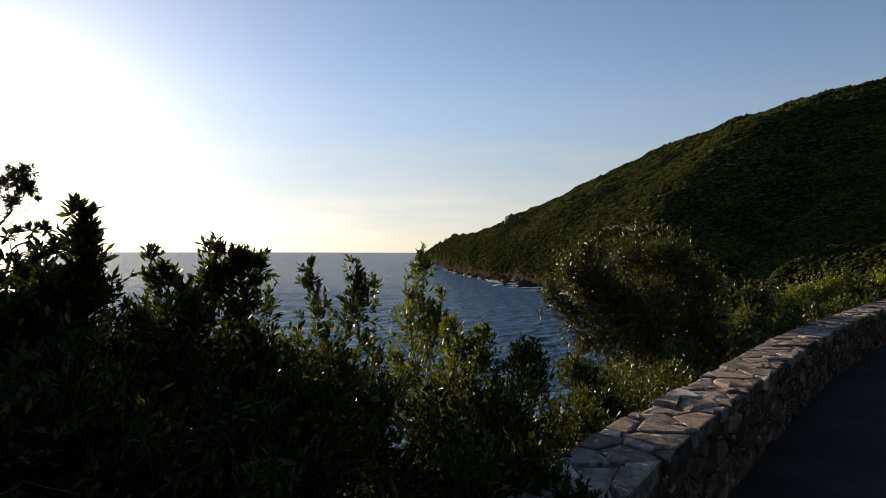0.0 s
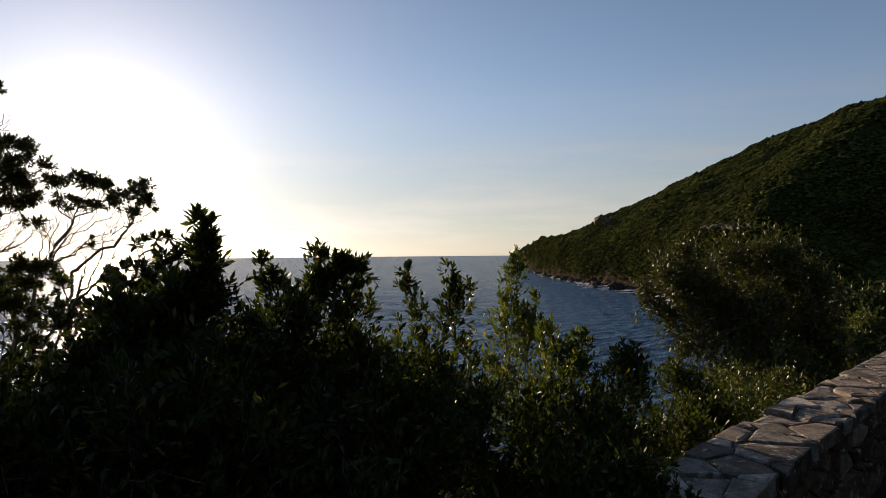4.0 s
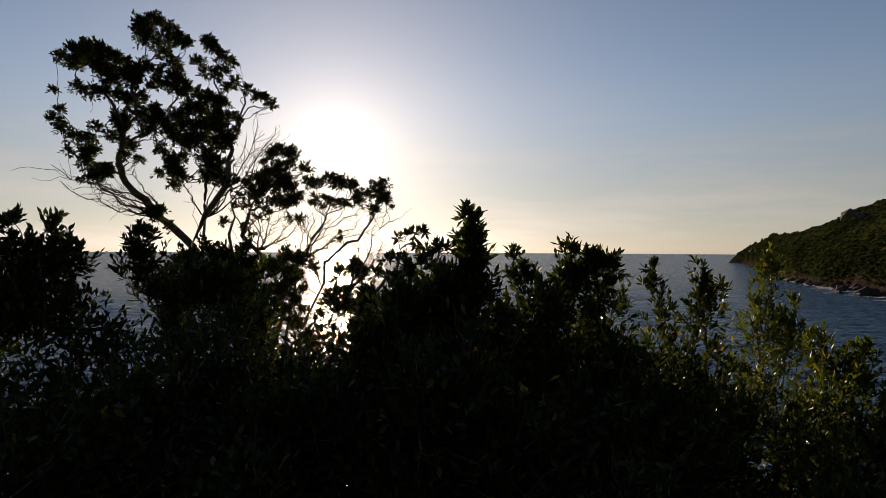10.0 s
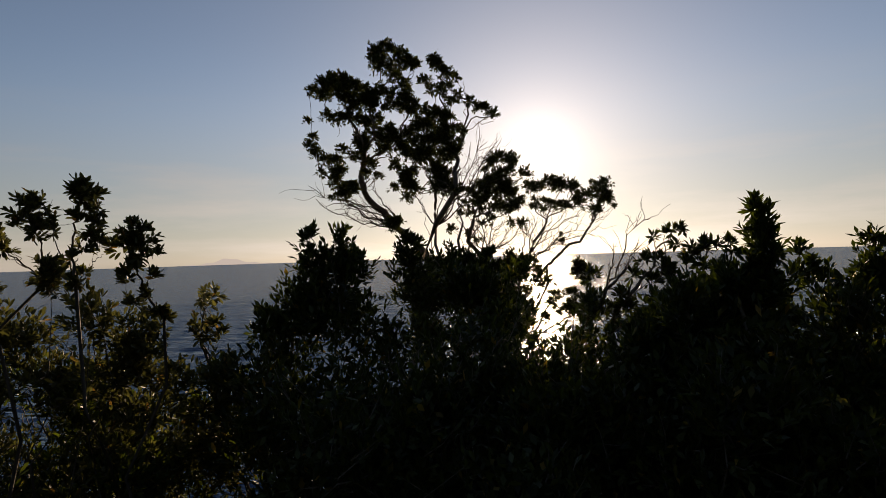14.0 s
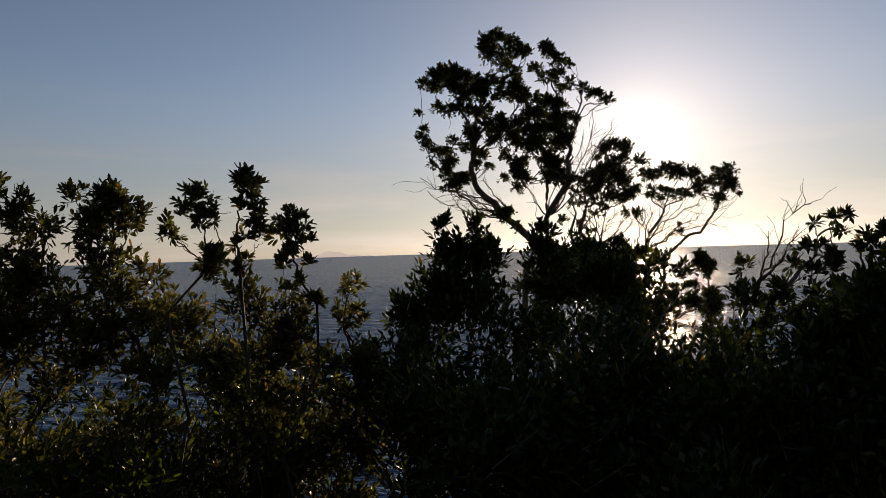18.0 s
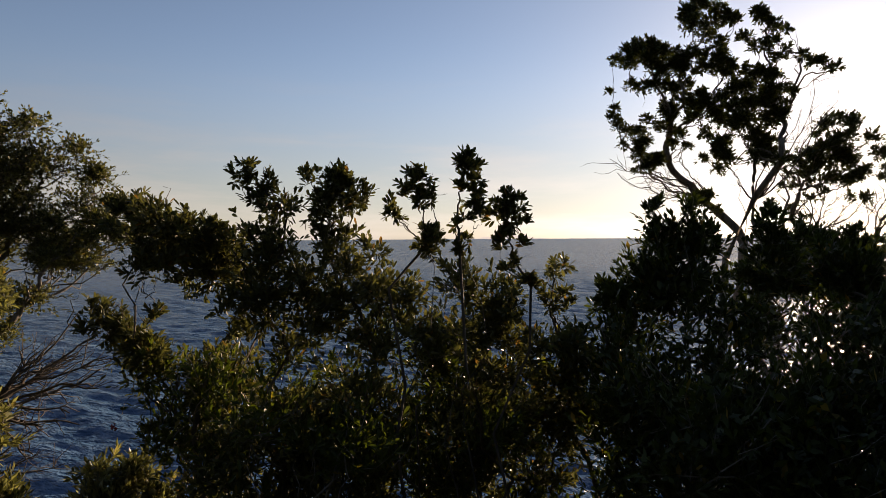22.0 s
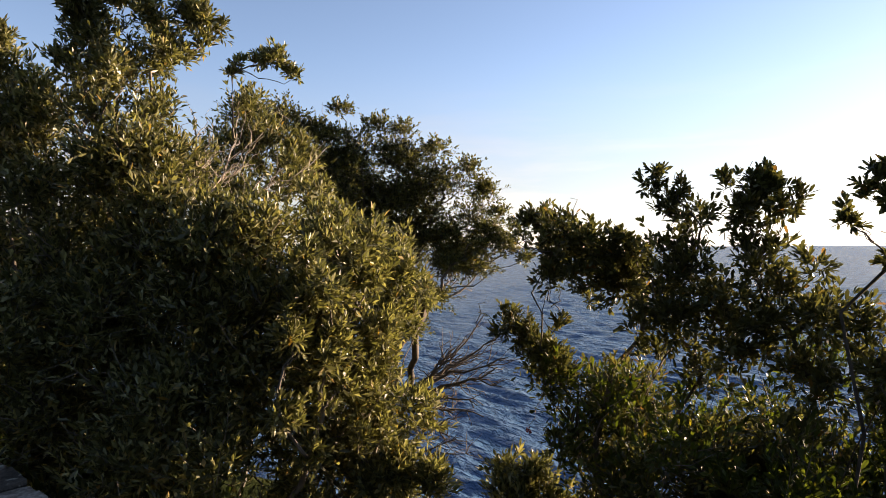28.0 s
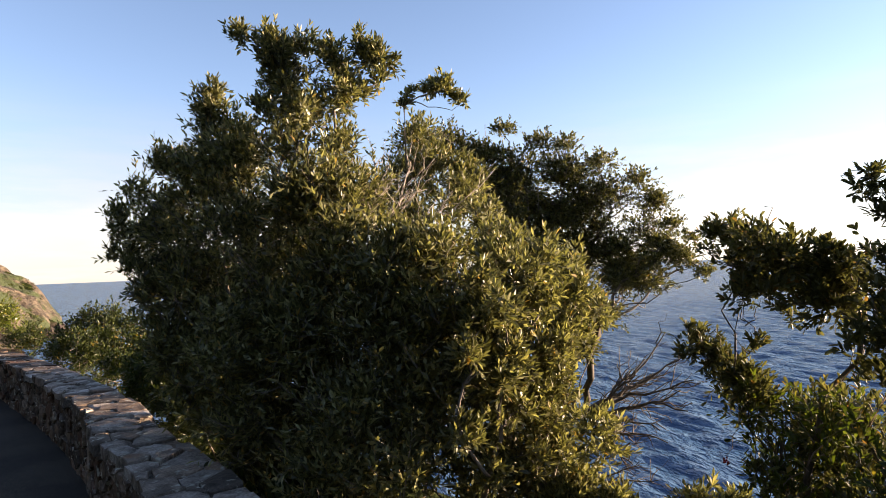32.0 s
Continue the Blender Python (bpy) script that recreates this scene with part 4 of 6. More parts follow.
D7 = (-4.29, -4.08), [
    (-4.18, -4.56, 1.17, 0.213), (-4.15, -4.19, 0.86, 0.253), (-3.95, -3.71, 0.59, 0.246), (-3.81, -3.34, 0.38, 0.207), (-4.24, -4.47, 0.57, 0.154),
    (-4.06, -3.96, 0.30, 0.141), (-4.26, -4.85, 0.98, 0.151), (-3.97, -3.16, 1.65, 0.248), (-3.88, -2.68, 1.57, 0.229), (-4.00, -3.56, 1.36, 0.298),
]
G4 = (-6.59, -8.41), [
    (-7.74, -12.68, 0.51, 0.272), (-7.04, -10.71, 0.53, 0.254), (-6.70, -9.62, 0.55, 0.267), (-6.10, -8.13, 0.54, 0.247), (-5.82, -7.34, 0.55, 0.242),
    (-5.37, -6.47, 0.45, 0.192), (-5.03, -5.80, 0.45, 0.174), (-4.83, -5.31, 0.34, 0.153), (-6.94, -8.69, 0.71, 0.278), (-5.70, -6.70, 0.63, 0.229),
    (-7.37, -10.06, 0.67, 0.272), (-7.79, -11.44, 0.59, 0.240),
]
D5 = (-4.80, -3.07), [
    (-4.96, -2.68, 2.99, 0.092), (-4.90, -2.80, 2.96, 0.075), (-4.82, -2.97, 2.86, 0.058), (-5.01, -2.59, 2.87, 0.058),
]
E1 = (-8.24, -3.79), [
    (-8.51, -3.60, 3.45, 0.194), (-8.20, -3.80, 3.16, 0.218), (-8.54, -3.11, 3.21, 0.247), (-8.69, -2.82, 3.16, 0.203), (-8.43, -3.35, 2.93, 0.407),
    (-8.69, -2.84, 2.83, 0.378), (-8.89, -2.44, 2.93, 0.262), (-9.12, -2.00, 2.69, 0.247), (-8.95, -2.33, 2.52, 0.392), (-9.22, -1.82, 2.39, 0.247),
    (-9.10, -1.61, 2.08, 0.184), (-9.15, -1.96, 2.07, 0.320), (-8.89, -2.48, 2.09, 0.320), (-8.63, -2.99, 2.33, 0.334), (-8.30, -3.63, 2.58, 0.407),
    (-8.83, -1.50, 1.72, 0.191), (-8.74, -1.25, 1.48, 0.133), (-8.67, -1.84, 1.64, 0.232), (-8.00, -4.18, 3.32, 0.327), (-7.81, -4.57, 3.27, 0.363),
    (-8.51, -2.15, 1.44, 0.191),
]
E2 = (-8.24, -3.79), [
    (-8.57, -3.13, 1.97, 0.363), (-8.83, -2.62, 1.74, 0.334), (-8.37, -3.52, 2.13, 0.363), (-8.24, -3.79, 1.86, 0.327), (-8.50, -2.84, 1.53, 0.255),
    (-8.31, -3.22, 1.41, 0.227), (-8.79, -2.25, 1.86, 0.283), (-8.83, -1.72, 1.84, 0.248), (-8.10, -4.01, 2.66, 0.363), (-8.75, -3.40, 2.52, 0.452),
    (-9.09, -2.73, 2.42, 0.422),
]
E3 = (-8.24, -3.79), [
    (-9.15, -2.89, 1.51, 0.341), (-8.97, -2.24, 1.45, 0.306), (-8.67, -3.10, 1.01, 0.318), (-8.47, -2.36, 1.02, 0.286), (-8.86, -1.84, 1.39, 0.245),
    (-9.29, -3.42, 1.51, 0.341), (-8.32, -2.61, 0.66, 0.222),
]
D8 = (-4.32, -3.14), [
    (-4.30, -3.44, 1.03, 0.430), (-4.37, -2.84, 1.11, 0.410), (-4.30, -2.32, 1.07, 0.328), (-4.48, -3.26, 1.56, 0.400), (-4.54, -4.03, 1.92, 0.392),
    (-4.06, -3.27, 0.64, 0.363), (-4.12, -2.47, 0.69, 0.302), (-4.50, -4.36, 1.41, 0.356), (-4.54, -4.53, 0.95, 0.363), (-4.39, -3.94, 0.62, 0.334),
    (-4.41, -4.75, 1.50, 0.318), (-4.30, -2.08, 1.34, 0.235),
]
A7 = (-1.01, 2.90), [
    (-1.71, 2.60, 1.36, 0.142), (-1.55, 2.70, 1.25, 0.172), (-1.38, 2.80, 1.32, 0.153), (-1.19, 2.90, 1.20, 0.158), (-0.96, 3.00, 1.21, 0.150),
    (-0.74, 3.10, 1.11, 0.155), (-0.55, 3.30, 1.02, 0.150), (-1.21, 2.50, 1.10, 0.182), (-0.86, 2.60, 1.03, 0.189), (-0.57, 2.80, 0.94, 0.178),
    (-1.45, 2.40, 1.04, 0.196), (-0.28, 3.00, 0.89, 0.163), (-1.73, 2.50, 1.19, 0.204),
]
A8 = (1.12, 4.30), [
    (0.73, 3.70, 0.51, 0.151), (0.97, 4.00, 0.53, 0.163), (1.25, 4.50, 0.47, 0.163), (1.07, 4.60, 0.49, 0.167), (0.58, 3.60, 0.58, 0.147),
    (1.58, 5.00, 0.43, 0.163), (1.88, 5.50, 0.41, 0.180),
]
G5 = (-5.61, -6.36), [
    (-6.39, -8.44, 0.44, 0.259), (-5.86, -7.29, 0.41, 0.242), (-5.41, -6.39, 0.36, 0.228), (-5.08, -5.71, 0.31, 0.218), (-4.87, -5.25, 0.21, 0.224),
    (-4.66, -4.78, 0.15, 0.217), (-5.73, -6.64, 0.56, 0.318), (-5.41, -5.93, 0.41, 0.291), (-5.16, -5.34, 0.29, 0.268), (-6.19, -7.50, 0.59, 0.312),
]
F1 = (-4.12, -1.57), [
    (-4.01, -1.55, 0.49, 0.145), (-4.01, -1.36, 0.43, 0.116), (-3.90, -1.67, 0.43, 0.113),
]
F2 = (-4.15, -0.91), [
    (-4.13, -1.00, 0.47, 0.120), (-4.14, -0.83, 0.43, 0.120), (-4.03, -0.96, 0.36, 0.131), (-4.04, -0.72, 0.36, 0.073),
]
G1 = (-9.96, -13.71), [
    (-9.69, -14.36, 0.62, 0.381), (-10.03, -13.67, 0.78, 0.331), (-9.53, -12.44, 0.59, 0.401), (-9.22, -13.07, 0.50, 0.401),
]
G2 = (-9.05, -13.31), [
    (-9.83, -16.31, 0.38, 0.327), (-8.90, -13.71, 0.35, 0.354), (-7.98, -11.09, 0.38, 0.340), (-7.57, -9.66, 0.47, 0.327),
    (-10.17, -17.88, 0.17, 0.320),
]
G3 = (-15.76, -28.88), [
    (-15.91, -28.75, 0.18, 0.661), (-15.57, -29.43, -0.02, 0.944), (-15.03, -26.08, -0.38, 0.349),
]
T1_A = [
    (-6.83, 4.94, 4.33, 0.126), (-6.82, 5.18, 4.41, 0.121), (-6.41, 5.00, 4.23, 0.086), (-6.70, 4.90, 4.14, 0.124), (-6.49, 4.98, 4.10, 0.130),
    (-6.36, 5.10, 4.15, 0.108), (-6.24, 5.10, 4.05, 0.064), (-6.86, 5.27, 4.08, 0.115), (-6.40, 5.01, 3.83, 0.093), (-7.49, 4.38, 3.87, 0.090),
    (-7.17, 4.32, 3.86, 0.116), (-7.23, 4.53, 3.96, 0.126), (-6.86, 4.43, 3.89, 0.100), (-6.99, 4.65, 3.88, 0.110), (-7.08, 4.83, 3.86, 0.090),
    (-6.89, 4.38, 3.71, 0.121), (-6.89, 4.53, 3.65, 0.115), (-6.77, 4.55, 3.55, 0.093), (-7.11, 4.32, 3.71, 0.072), (-7.11, 4.33, 3.47, 0.079),
    (-6.96, 4.38, 3.41, 0.107), (-6.84, 4.47, 3.42, 0.093), (-7.13, 4.85, 3.49, 0.113), (-7.01, 4.91, 3.42, 0.083),
]
T1_B = [
    (-6.87, 4.97, 3.46, 0.090), (-6.72, 4.74, 3.69, 0.116), (-6.56, 4.77, 3.74, 0.107), (-6.75, 5.09, 3.78, 0.112), (-6.86, 5.24, 3.69, 0.115),
    (-6.77, 5.36, 3.77, 0.115), (-6.65, 5.34, 3.58, 0.106), (-6.68, 5.49, 3.66, 0.077), (-6.65, 4.62, 3.77, 0.064), (-6.75, 4.76, 3.58, 0.073),
    (-7.52, 4.38, 3.25, 0.068), (-7.14, 4.07, 3.06, 0.057), (-7.27, 4.27, 3.00, 0.080), (-7.41, 4.49, 2.96, 0.098), (-7.20, 4.50, 2.90, 0.111),
    (-7.02, 4.51, 3.03, 0.080), (-6.94, 4.40, 2.75, 0.093), (-7.03, 4.39, 2.62, 0.094), (-6.93, 4.47, 2.50, 0.093), (-6.76, 4.47, 2.52, 0.064),
    (-6.94, 4.45, 2.43, 0.057), (-7.29, 4.35, 2.75, 0.059), (-7.09, 4.74, 2.98, 0.082), (-7.03, 4.86, 2.91, 0.097),
]
T1_C = [
    (-6.87, 4.74, 3.03, 0.066), (-6.65, 4.70, 2.80, 0.079), (-6.81, 4.72, 2.72, 0.065), (-6.66, 4.80, 2.67, 0.058), (-6.95, 4.76, 3.18, 0.126),
    (-6.75, 4.83, 3.23, 0.124), (-6.66, 5.00, 3.29, 0.118), (-6.66, 5.09, 3.16, 0.133), (-6.86, 5.06, 3.07, 0.120), (-6.63, 4.91, 2.06, 0.080),
    (-6.45, 4.91, 2.07, 0.079),
]
T1 = (-6.44, 5.33), T1_A + T1_B + T1_C
T1_LIMBS = [((-6.53, 5.51, 1.55), 1), ((-6.87, 5.13, 2.10), 2), ((-7.07, 4.86, 2.52), 3), ((-6.58, 5.46, 2.35), 2)]
T2_A = [
    (-6.11, 5.28, 4.13, 0.079), (-6.13, 5.40, 4.08, 0.094), (-6.15, 5.52, 4.02, 0.096), (-6.36, 5.88, 4.08, 0.069), (-5.92, 5.51, 3.88, 0.050),
    (-6.57, 5.55, 4.00, 0.099), (-6.14, 5.29, 3.76, 0.079), (-6.15, 5.45, 3.76, 0.095), (-6.26, 5.68, 3.88, 0.083), (-6.13, 5.75, 3.75, 0.060),
    (-6.36, 5.86, 3.72, 0.085), (-5.93, 5.74, 3.64, 0.066), (-6.10, 6.09, 3.65, 0.069), (-6.02, 6.15, 3.61, 0.061), (-5.85, 6.09, 3.49, 0.060),
    (-5.49, 5.76, 3.41, 0.042), (-6.71, 5.33, 3.28, 0.121), (-6.65, 5.50, 3.45, 0.115), (-6.38, 5.40, 3.54, 0.119), (-6.14, 5.33, 3.45, 0.108),
    (-6.03, 5.42, 3.40, 0.108), (-6.52, 5.58, 3.39, 0.137), (-6.01, 5.34, 3.24, 0.129), (-6.14, 5.68, 3.30, 0.104),
]
T2_B = [
    (-5.89, 5.58, 3.21, 0.065), (-6.38, 5.18, 3.10, 0.131), (-6.57, 5.67, 3.22, 0.139), (-6.09, 5.46, 3.09, 0.124), (-6.68, 5.25, 3.04, 0.120),
    (-6.80, 5.20, 2.86, 0.106), (-6.47, 5.06, 2.67, 0.102), (-6.27, 5.13, 2.90, 0.115), (-6.49, 5.54, 3.00, 0.129), (-6.20, 5.52, 2.93, 0.111),
    (-6.01, 5.54, 2.93, 0.087), (-6.36, 5.11, 2.51, 0.101), (-6.78, 5.45, 2.80, 0.123), (-6.38, 5.53, 2.76, 0.135), (-6.22, 5.58, 2.56, 0.119),
    (-5.94, 5.45, 2.45, 0.086), (-6.90, 5.23, 2.57, 0.069), (-6.22, 5.38, 2.51, 0.088), (-6.71, 5.32, 2.44, 0.076), (-6.28, 5.89, 3.17, 0.084),
]
T2 = (-6.14, 5.60), T2_A + T2_B
T3_A = [
    (-6.47, 6.75, 2.99, 0.100), (-6.04, 6.46, 2.99, 0.094), (-6.02, 6.62, 2.96, 0.096), (-6.42, 6.56, 2.85, 0.065), (-6.24, 6.96, 2.89, 0.083),
    (-6.17, 6.35, 2.65, 0.118), (-6.26, 6.71, 2.73, 0.131), (-6.53, 6.58, 2.61, 0.107), (-6.50, 6.39, 2.47, 0.089), (-6.21, 6.84, 2.63, 0.123),
    (-6.39, 6.79, 2.52, 0.133), (-6.36, 6.51, 2.46, 0.105), (-6.19, 6.89, 2.47, 0.099), (-5.83, 6.61, 2.35, 0.078), (-6.53, 6.55, 2.36, 0.091),
    (-6.39, 6.71, 2.31, 0.099), (-5.98, 6.50, 2.24, 0.079), (-6.43, 6.13, 2.34, 0.071), (-6.59, 6.21, 2.23, 0.065), (-6.37, 6.37, 2.07, 0.064),
    (-6.21, 6.44, 2.13, 0.072), (-6.70, 6.49, 1.96, 0.075), (-6.27, 6.20, 1.82, 0.063), (-6.60, 6.03, 2.00, 0.064),
]
T3_B = [
    (-5.24, 7.04, 2.51, 0.069),
    (-5.43, 7.40, 2.42, 0.073), (-5.27, 7.45, 2.41, 0.064), (-5.25, 7.63, 2.59, 0.089), (-5.06, 7.55, 2.60, 0.087), (-5.25, 7.70, 2.42, 0.090),
    (-4.98, 7.51, 2.35, 0.071), (-5.00, 7.66, 2.24, 0.040), (-4.99, 7.19, 2.18, 0.069), (-5.50, 7.01, 2.29, 0.063), (-5.38, 7.03, 2.25, 0.062),
    (-5.73, 7.06, 2.35, 0.064), (-5.82, 6.91, 2.28, 0.064), (-5.64, 6.86, 2.21, 0.055), (-6.09, 6.72, 2.06, 0.064), (-5.84, 6.66, 2.03, 0.063),
    (-5.54, 7.12, 1.78, 0.048), (-5.69, 7.39, 1.88, 0.041),
]
T3_C = [
    (-5.74, 6.72, 2.56, 0.113), (-5.68, 6.88, 2.57, 0.102), (-5.77, 7.24, 2.65, 0.120), (-5.57, 7.23, 2.57, 0.118), (-5.27, 7.09, 2.52, 0.107),
    (-5.80, 6.94, 2.36, 0.082), (-5.65, 7.09, 2.31, 0.083), (-5.39, 7.05, 2.27, 0.082), (-5.44, 7.44, 2.33, 0.112), (-5.00, 7.29, 2.46, 0.124),
    (-5.01, 7.48, 2.35, 0.095), (-5.18, 7.46, 2.23, 0.085), (-5.26, 7.34, 2.44, 0.084), (-5.98, 6.91, 2.78, 0.117), (-6.18, 6.86, 3.00, 0.109),
    (-6.44, 6.80, 3.02, 0.120), (-6.09, 6.58, 2.77, 0.146), (-6.43, 6.57, 2.63, 0.148), (-6.29, 6.73, 2.58, 0.149), (-6.34, 6.35, 2.39, 0.119),
    (-5.86, 6.55, 2.33, 0.104), (-6.40, 6.85, 2.34, 0.110), (-5.91, 6.74, 2.07, 0.066), (-6.43, 6.28, 2.54, 0.104),
]
T3 = (-6.26, 6.53), T3_A + T3_B + T3_C
T3_LIMBS = [((-6.01, 6.82, 1.48), 1), ((-5.87, 6.93, 1.74), 2), ((-5.72, 7.06, 2.09), 3), ((-5.73, 7.05, 1.45), 1), ((-5.51, 7.22, 1.69), 5), ((-5.23, 7.41, 1.97), 6), ((-6.53, 6.34, 1.76), 1), ((-6.49, 6.38, 2.16), 8)]
T5_A = [
    (-5.89, 6.37, 1.49, 0.131), (-5.71, 6.41, 1.53, 0.122), (-5.55, 6.46, 1.52, 0.106), (-5.66, 6.74, 1.39, 0.093), (-5.85, 6.46, 1.33, 0.108),
    (-6.14, 6.56, 1.36, 0.096), (-6.01, 6.58, 1.09, 0.127), (-5.91, 6.66, 0.93, 0.111), (-5.59, 6.41, 1.11, 0.075), (-5.95, 6.44, 0.82, 0.125),
    (-5.83, 6.58, 0.60, 0.109), (-5.54, 6.45, 0.48, 0.105), (-6.04, 6.31, 1.08, 0.109), (-5.11, 6.92, 1.45, 0.091), (-5.02, 6.92, 1.30, 0.097),
    (-5.33, 7.06, 1.06, 0.109), (-5.05, 7.01, 0.99, 0.121), (-5.09, 6.80, 0.86, 0.082), (-5.00, 7.02, 0.75, 0.121), (-5.20, 7.21, 0.49, 0.140),
    (-5.45, 6.73, 0.95, 0.061), (-5.22, 6.76, 0.88, 0.068),
]
T5 = (-5.70, 6.60), T5_A
B3_A = [
    (-3.58, 2.98, 1.65, 0.081), (-3.57, 3.14, 1.59, 0.091), (-3.35, 3.07, 1.55, 0.087), (-3.64, 3.12, 1.51, 0.100), (-3.67, 3.00, 1.48, 0.107),
    (-3.37, 3.01, 1.44, 0.102), (-3.29, 3.10, 1.44, 0.079), (-3.89, 3.27, 1.31, 0.142), (-3.61, 3.29, 1.23, 0.145), (-3.39, 3.29, 1.26, 0.107),
    (-3.90, 2.96, 1.44, 0.110), (-3.70, 2.85, 1.28, 0.138), (-3.82, 2.74, 1.37, 0.106), (-3.45, 2.93, 1.09, 0.173), (-3.24, 3.11, 1.04, 0.157),
    (-3.94, 3.06, 1.00, 0.191), (-3.65, 3.35, 1.63, 0.043), (-3.27, 3.05, 1.65, 0.035), (-3.38, 3.21, 1.06, 0.122), (-3.59, 2.81, 1.57, 0.079),
]
B3 = (-3.55, 3.05), B3_A
B4_A = [
    (-1.96, 2.70, 1.58, 0.045), (-1.95, 2.80, 1.60, 0.046), (-1.86, 2.72, 1.57, 0.044), (-1.97, 2.61, 1.52, 0.039), (-2.00, 2.84, 1.49, 0.065),
    (-1.87, 2.79, 1.50, 0.057), (-2.07, 2.71, 1.40, 0.070), (-2.11, 2.67, 1.34, 0.052), (-1.95, 2.73, 1.38, 0.079), (-1.81, 2.71, 1.40, 0.071),
    (-1.98, 2.67, 1.28, 0.096), (-2.15, 2.69, 1.23, 0.071), (-1.89, 2.87, 1.23, 0.104), (-1.89, 2.87, 1.73, 0.026), (-1.85, 2.90, 1.74, 0.026),
    (-1.83, 2.67, 1.71, 0.016), (-1.96, 2.80, 1.70, 0.014), (-1.85, 2.83, 1.66, 0.017),
]
B4 = (-2.05, 2.75), B4_A
B5_A = [
    (-1.63, 2.53, 1.63, 0.038), (-1.58, 2.55, 1.64, 0.037), (-1.54, 2.55, 1.65, 0.034), (-1.46, 2.47, 1.66, 0.026), (-1.43, 2.44, 1.62, 0.030),
    (-1.67, 2.53, 1.58, 0.040), (-1.58, 2.50, 1.56, 0.054), (-1.47, 2.41, 1.57, 0.051), (-1.64, 2.53, 1.48, 0.065), (-1.56, 2.58, 1.47, 0.070),
    (-1.45, 2.48, 1.51, 0.047), (-1.61, 2.53, 1.37, 0.090), (-1.46, 2.43, 1.39, 0.079),
]
B5 = (-1.60, 2.45), B5_A
P4_A = [
    (-3.91, -0.85, 1.77, 0.094), (-3.92, -0.77, 1.80, 0.050), (-3.91, -0.74, 1.68, 0.111), (-3.79, -0.60, 1.64, 0.102), (-3.74, -0.47, 1.61, 0.096),
    (-3.95, -0.68, 1.55, 0.090), (-3.87, -0.52, 1.50, 0.100), (-3.72, -0.35, 1.56, 0.090), (-3.94, -0.30, 1.47, 0.097), (-3.95, -0.80, 1.64, 0.067),
    (-3.77, -0.88, 1.69, 0.047), (-3.92, -0.58, 1.70, 0.056), (-3.74, -0.44, 1.70, 0.043),
]
P4 = (-3.75, -0.45), P4_A
P5_A = [
    (-3.08, 0.96, 1.51, 0.049), (-3.18, 0.99, 1.46, 0.033), (-3.06, 0.97, 1.38, 0.040), (-3.08, 0.92, 1.33, 0.036), (-3.04, 1.04, 1.20, 0.058),
    (-3.05, 0.98, 1.16, 0.049), (-3.06, 1.10, 1.06, 0.063), (-3.03, 0.99, 0.98, 0.071), (-3.09, 1.12, 0.83, 0.082), (-3.15, 1.02, 0.81, 0.079),
    (-3.07, 0.90, 1.02, 0.063), (-3.15, 0.93, 0.86, 0.069),
]
P5 = (-3.35, 1.05), P5_A
D10_A = [
    (-3.74, -1.80, 1.68, 0.117), (-4.02, -1.71, 1.71, 0.127), (-4.31, -1.62, 1.55, 0.117), (-4.53, -1.54, 1.37, 0.096), (-3.97, -1.73, 1.47, 0.137),
    (-3.70, -1.81, 1.43, 0.116), (-4.23, -1.65, 1.26, 0.127), (-3.97, -1.73, 1.20, 0.137), (-3.74, -1.80, 1.17, 0.106), (-4.12, -1.69, 1.02, 0.136),
    (-4.20, -1.66, 0.82, 0.127), (-3.97, -1.73, 0.87, 0.125), (-3.79, -1.79, 0.97, 0.096), (-4.15, -1.68, 0.64, 0.125), (-3.88, -1.76, 0.69, 0.110),
    (-3.66, -1.83, 0.88, 0.076), (-3.45, -1.90, 1.24, 0.072), (-3.42, -1.93, 0.91, 0.071), (-3.58, -1.86, 0.69, 0.096), (-4.02, -1.72, 0.44, 0.133),
    (-4.42, -1.59, 0.29, 0.120), (-3.55, -1.86, 1.60, 0.090), (-3.55, -1.86, 1.38, 0.079),
]
D10 = (-3.95, -2.45), D10_A
D11_A = [
    (-3.47, -3.39, 1.43, 0.174), (-3.73, -3.21, 1.43, 0.186), (-3.93, -2.93, 1.48, 0.167), (-3.99, -2.61, 1.43, 0.172), (-3.38, -3.37, 1.21, 0.181),
    (-3.69, -3.25, 1.17, 0.196), (-3.74, -2.87, 1.20, 0.194), (-4.11, -2.69, 1.12, 0.212), (-4.25, -2.43, 0.94, 0.135), (-3.55, -3.26, 0.83, 0.188),
    (-3.73, -3.00, 0.80, 0.195), (-3.93, -2.72, 0.77, 0.202), (-4.05, -2.51, 0.62, 0.181), (-3.72, -3.07, 0.50, 0.171), (-3.94, -2.80, 0.38, 0.179),
    (-4.13, -2.52, 1.26, 0.145),
]
D11 = (-4.12, -3.15), D11_A
D9_A = [
    (-4.41, -4.52, 1.74, 0.199), (-4.69, -4.41, 1.70, 0.210), (-4.86, -4.16, 1.79, 0.215), (-4.30, -4.41, 1.35, 0.232), (-4.57, -4.19, 1.34, 0.243),
    (-5.06, -3.97, 1.48, 0.266), (-5.00, -3.47, 1.65, 0.196),
]
D9 = (-4.93, -4.44), D9_A
DEAD8 = (-5.95, 6.86, 1.43), [(-5.17, 7.40, 2.19), (-5.07, 7.46, 2.03), (-5.30, 7.32, 2.07), (-5.47, 7.21, 2.21), (-5.65, 7.08, 2.16), (-5.78, 6.99, 2.26), (-5.91, 6.89, 2.13), (-5.42, 7.24, 1.95)], 0.014, BARK_DARK
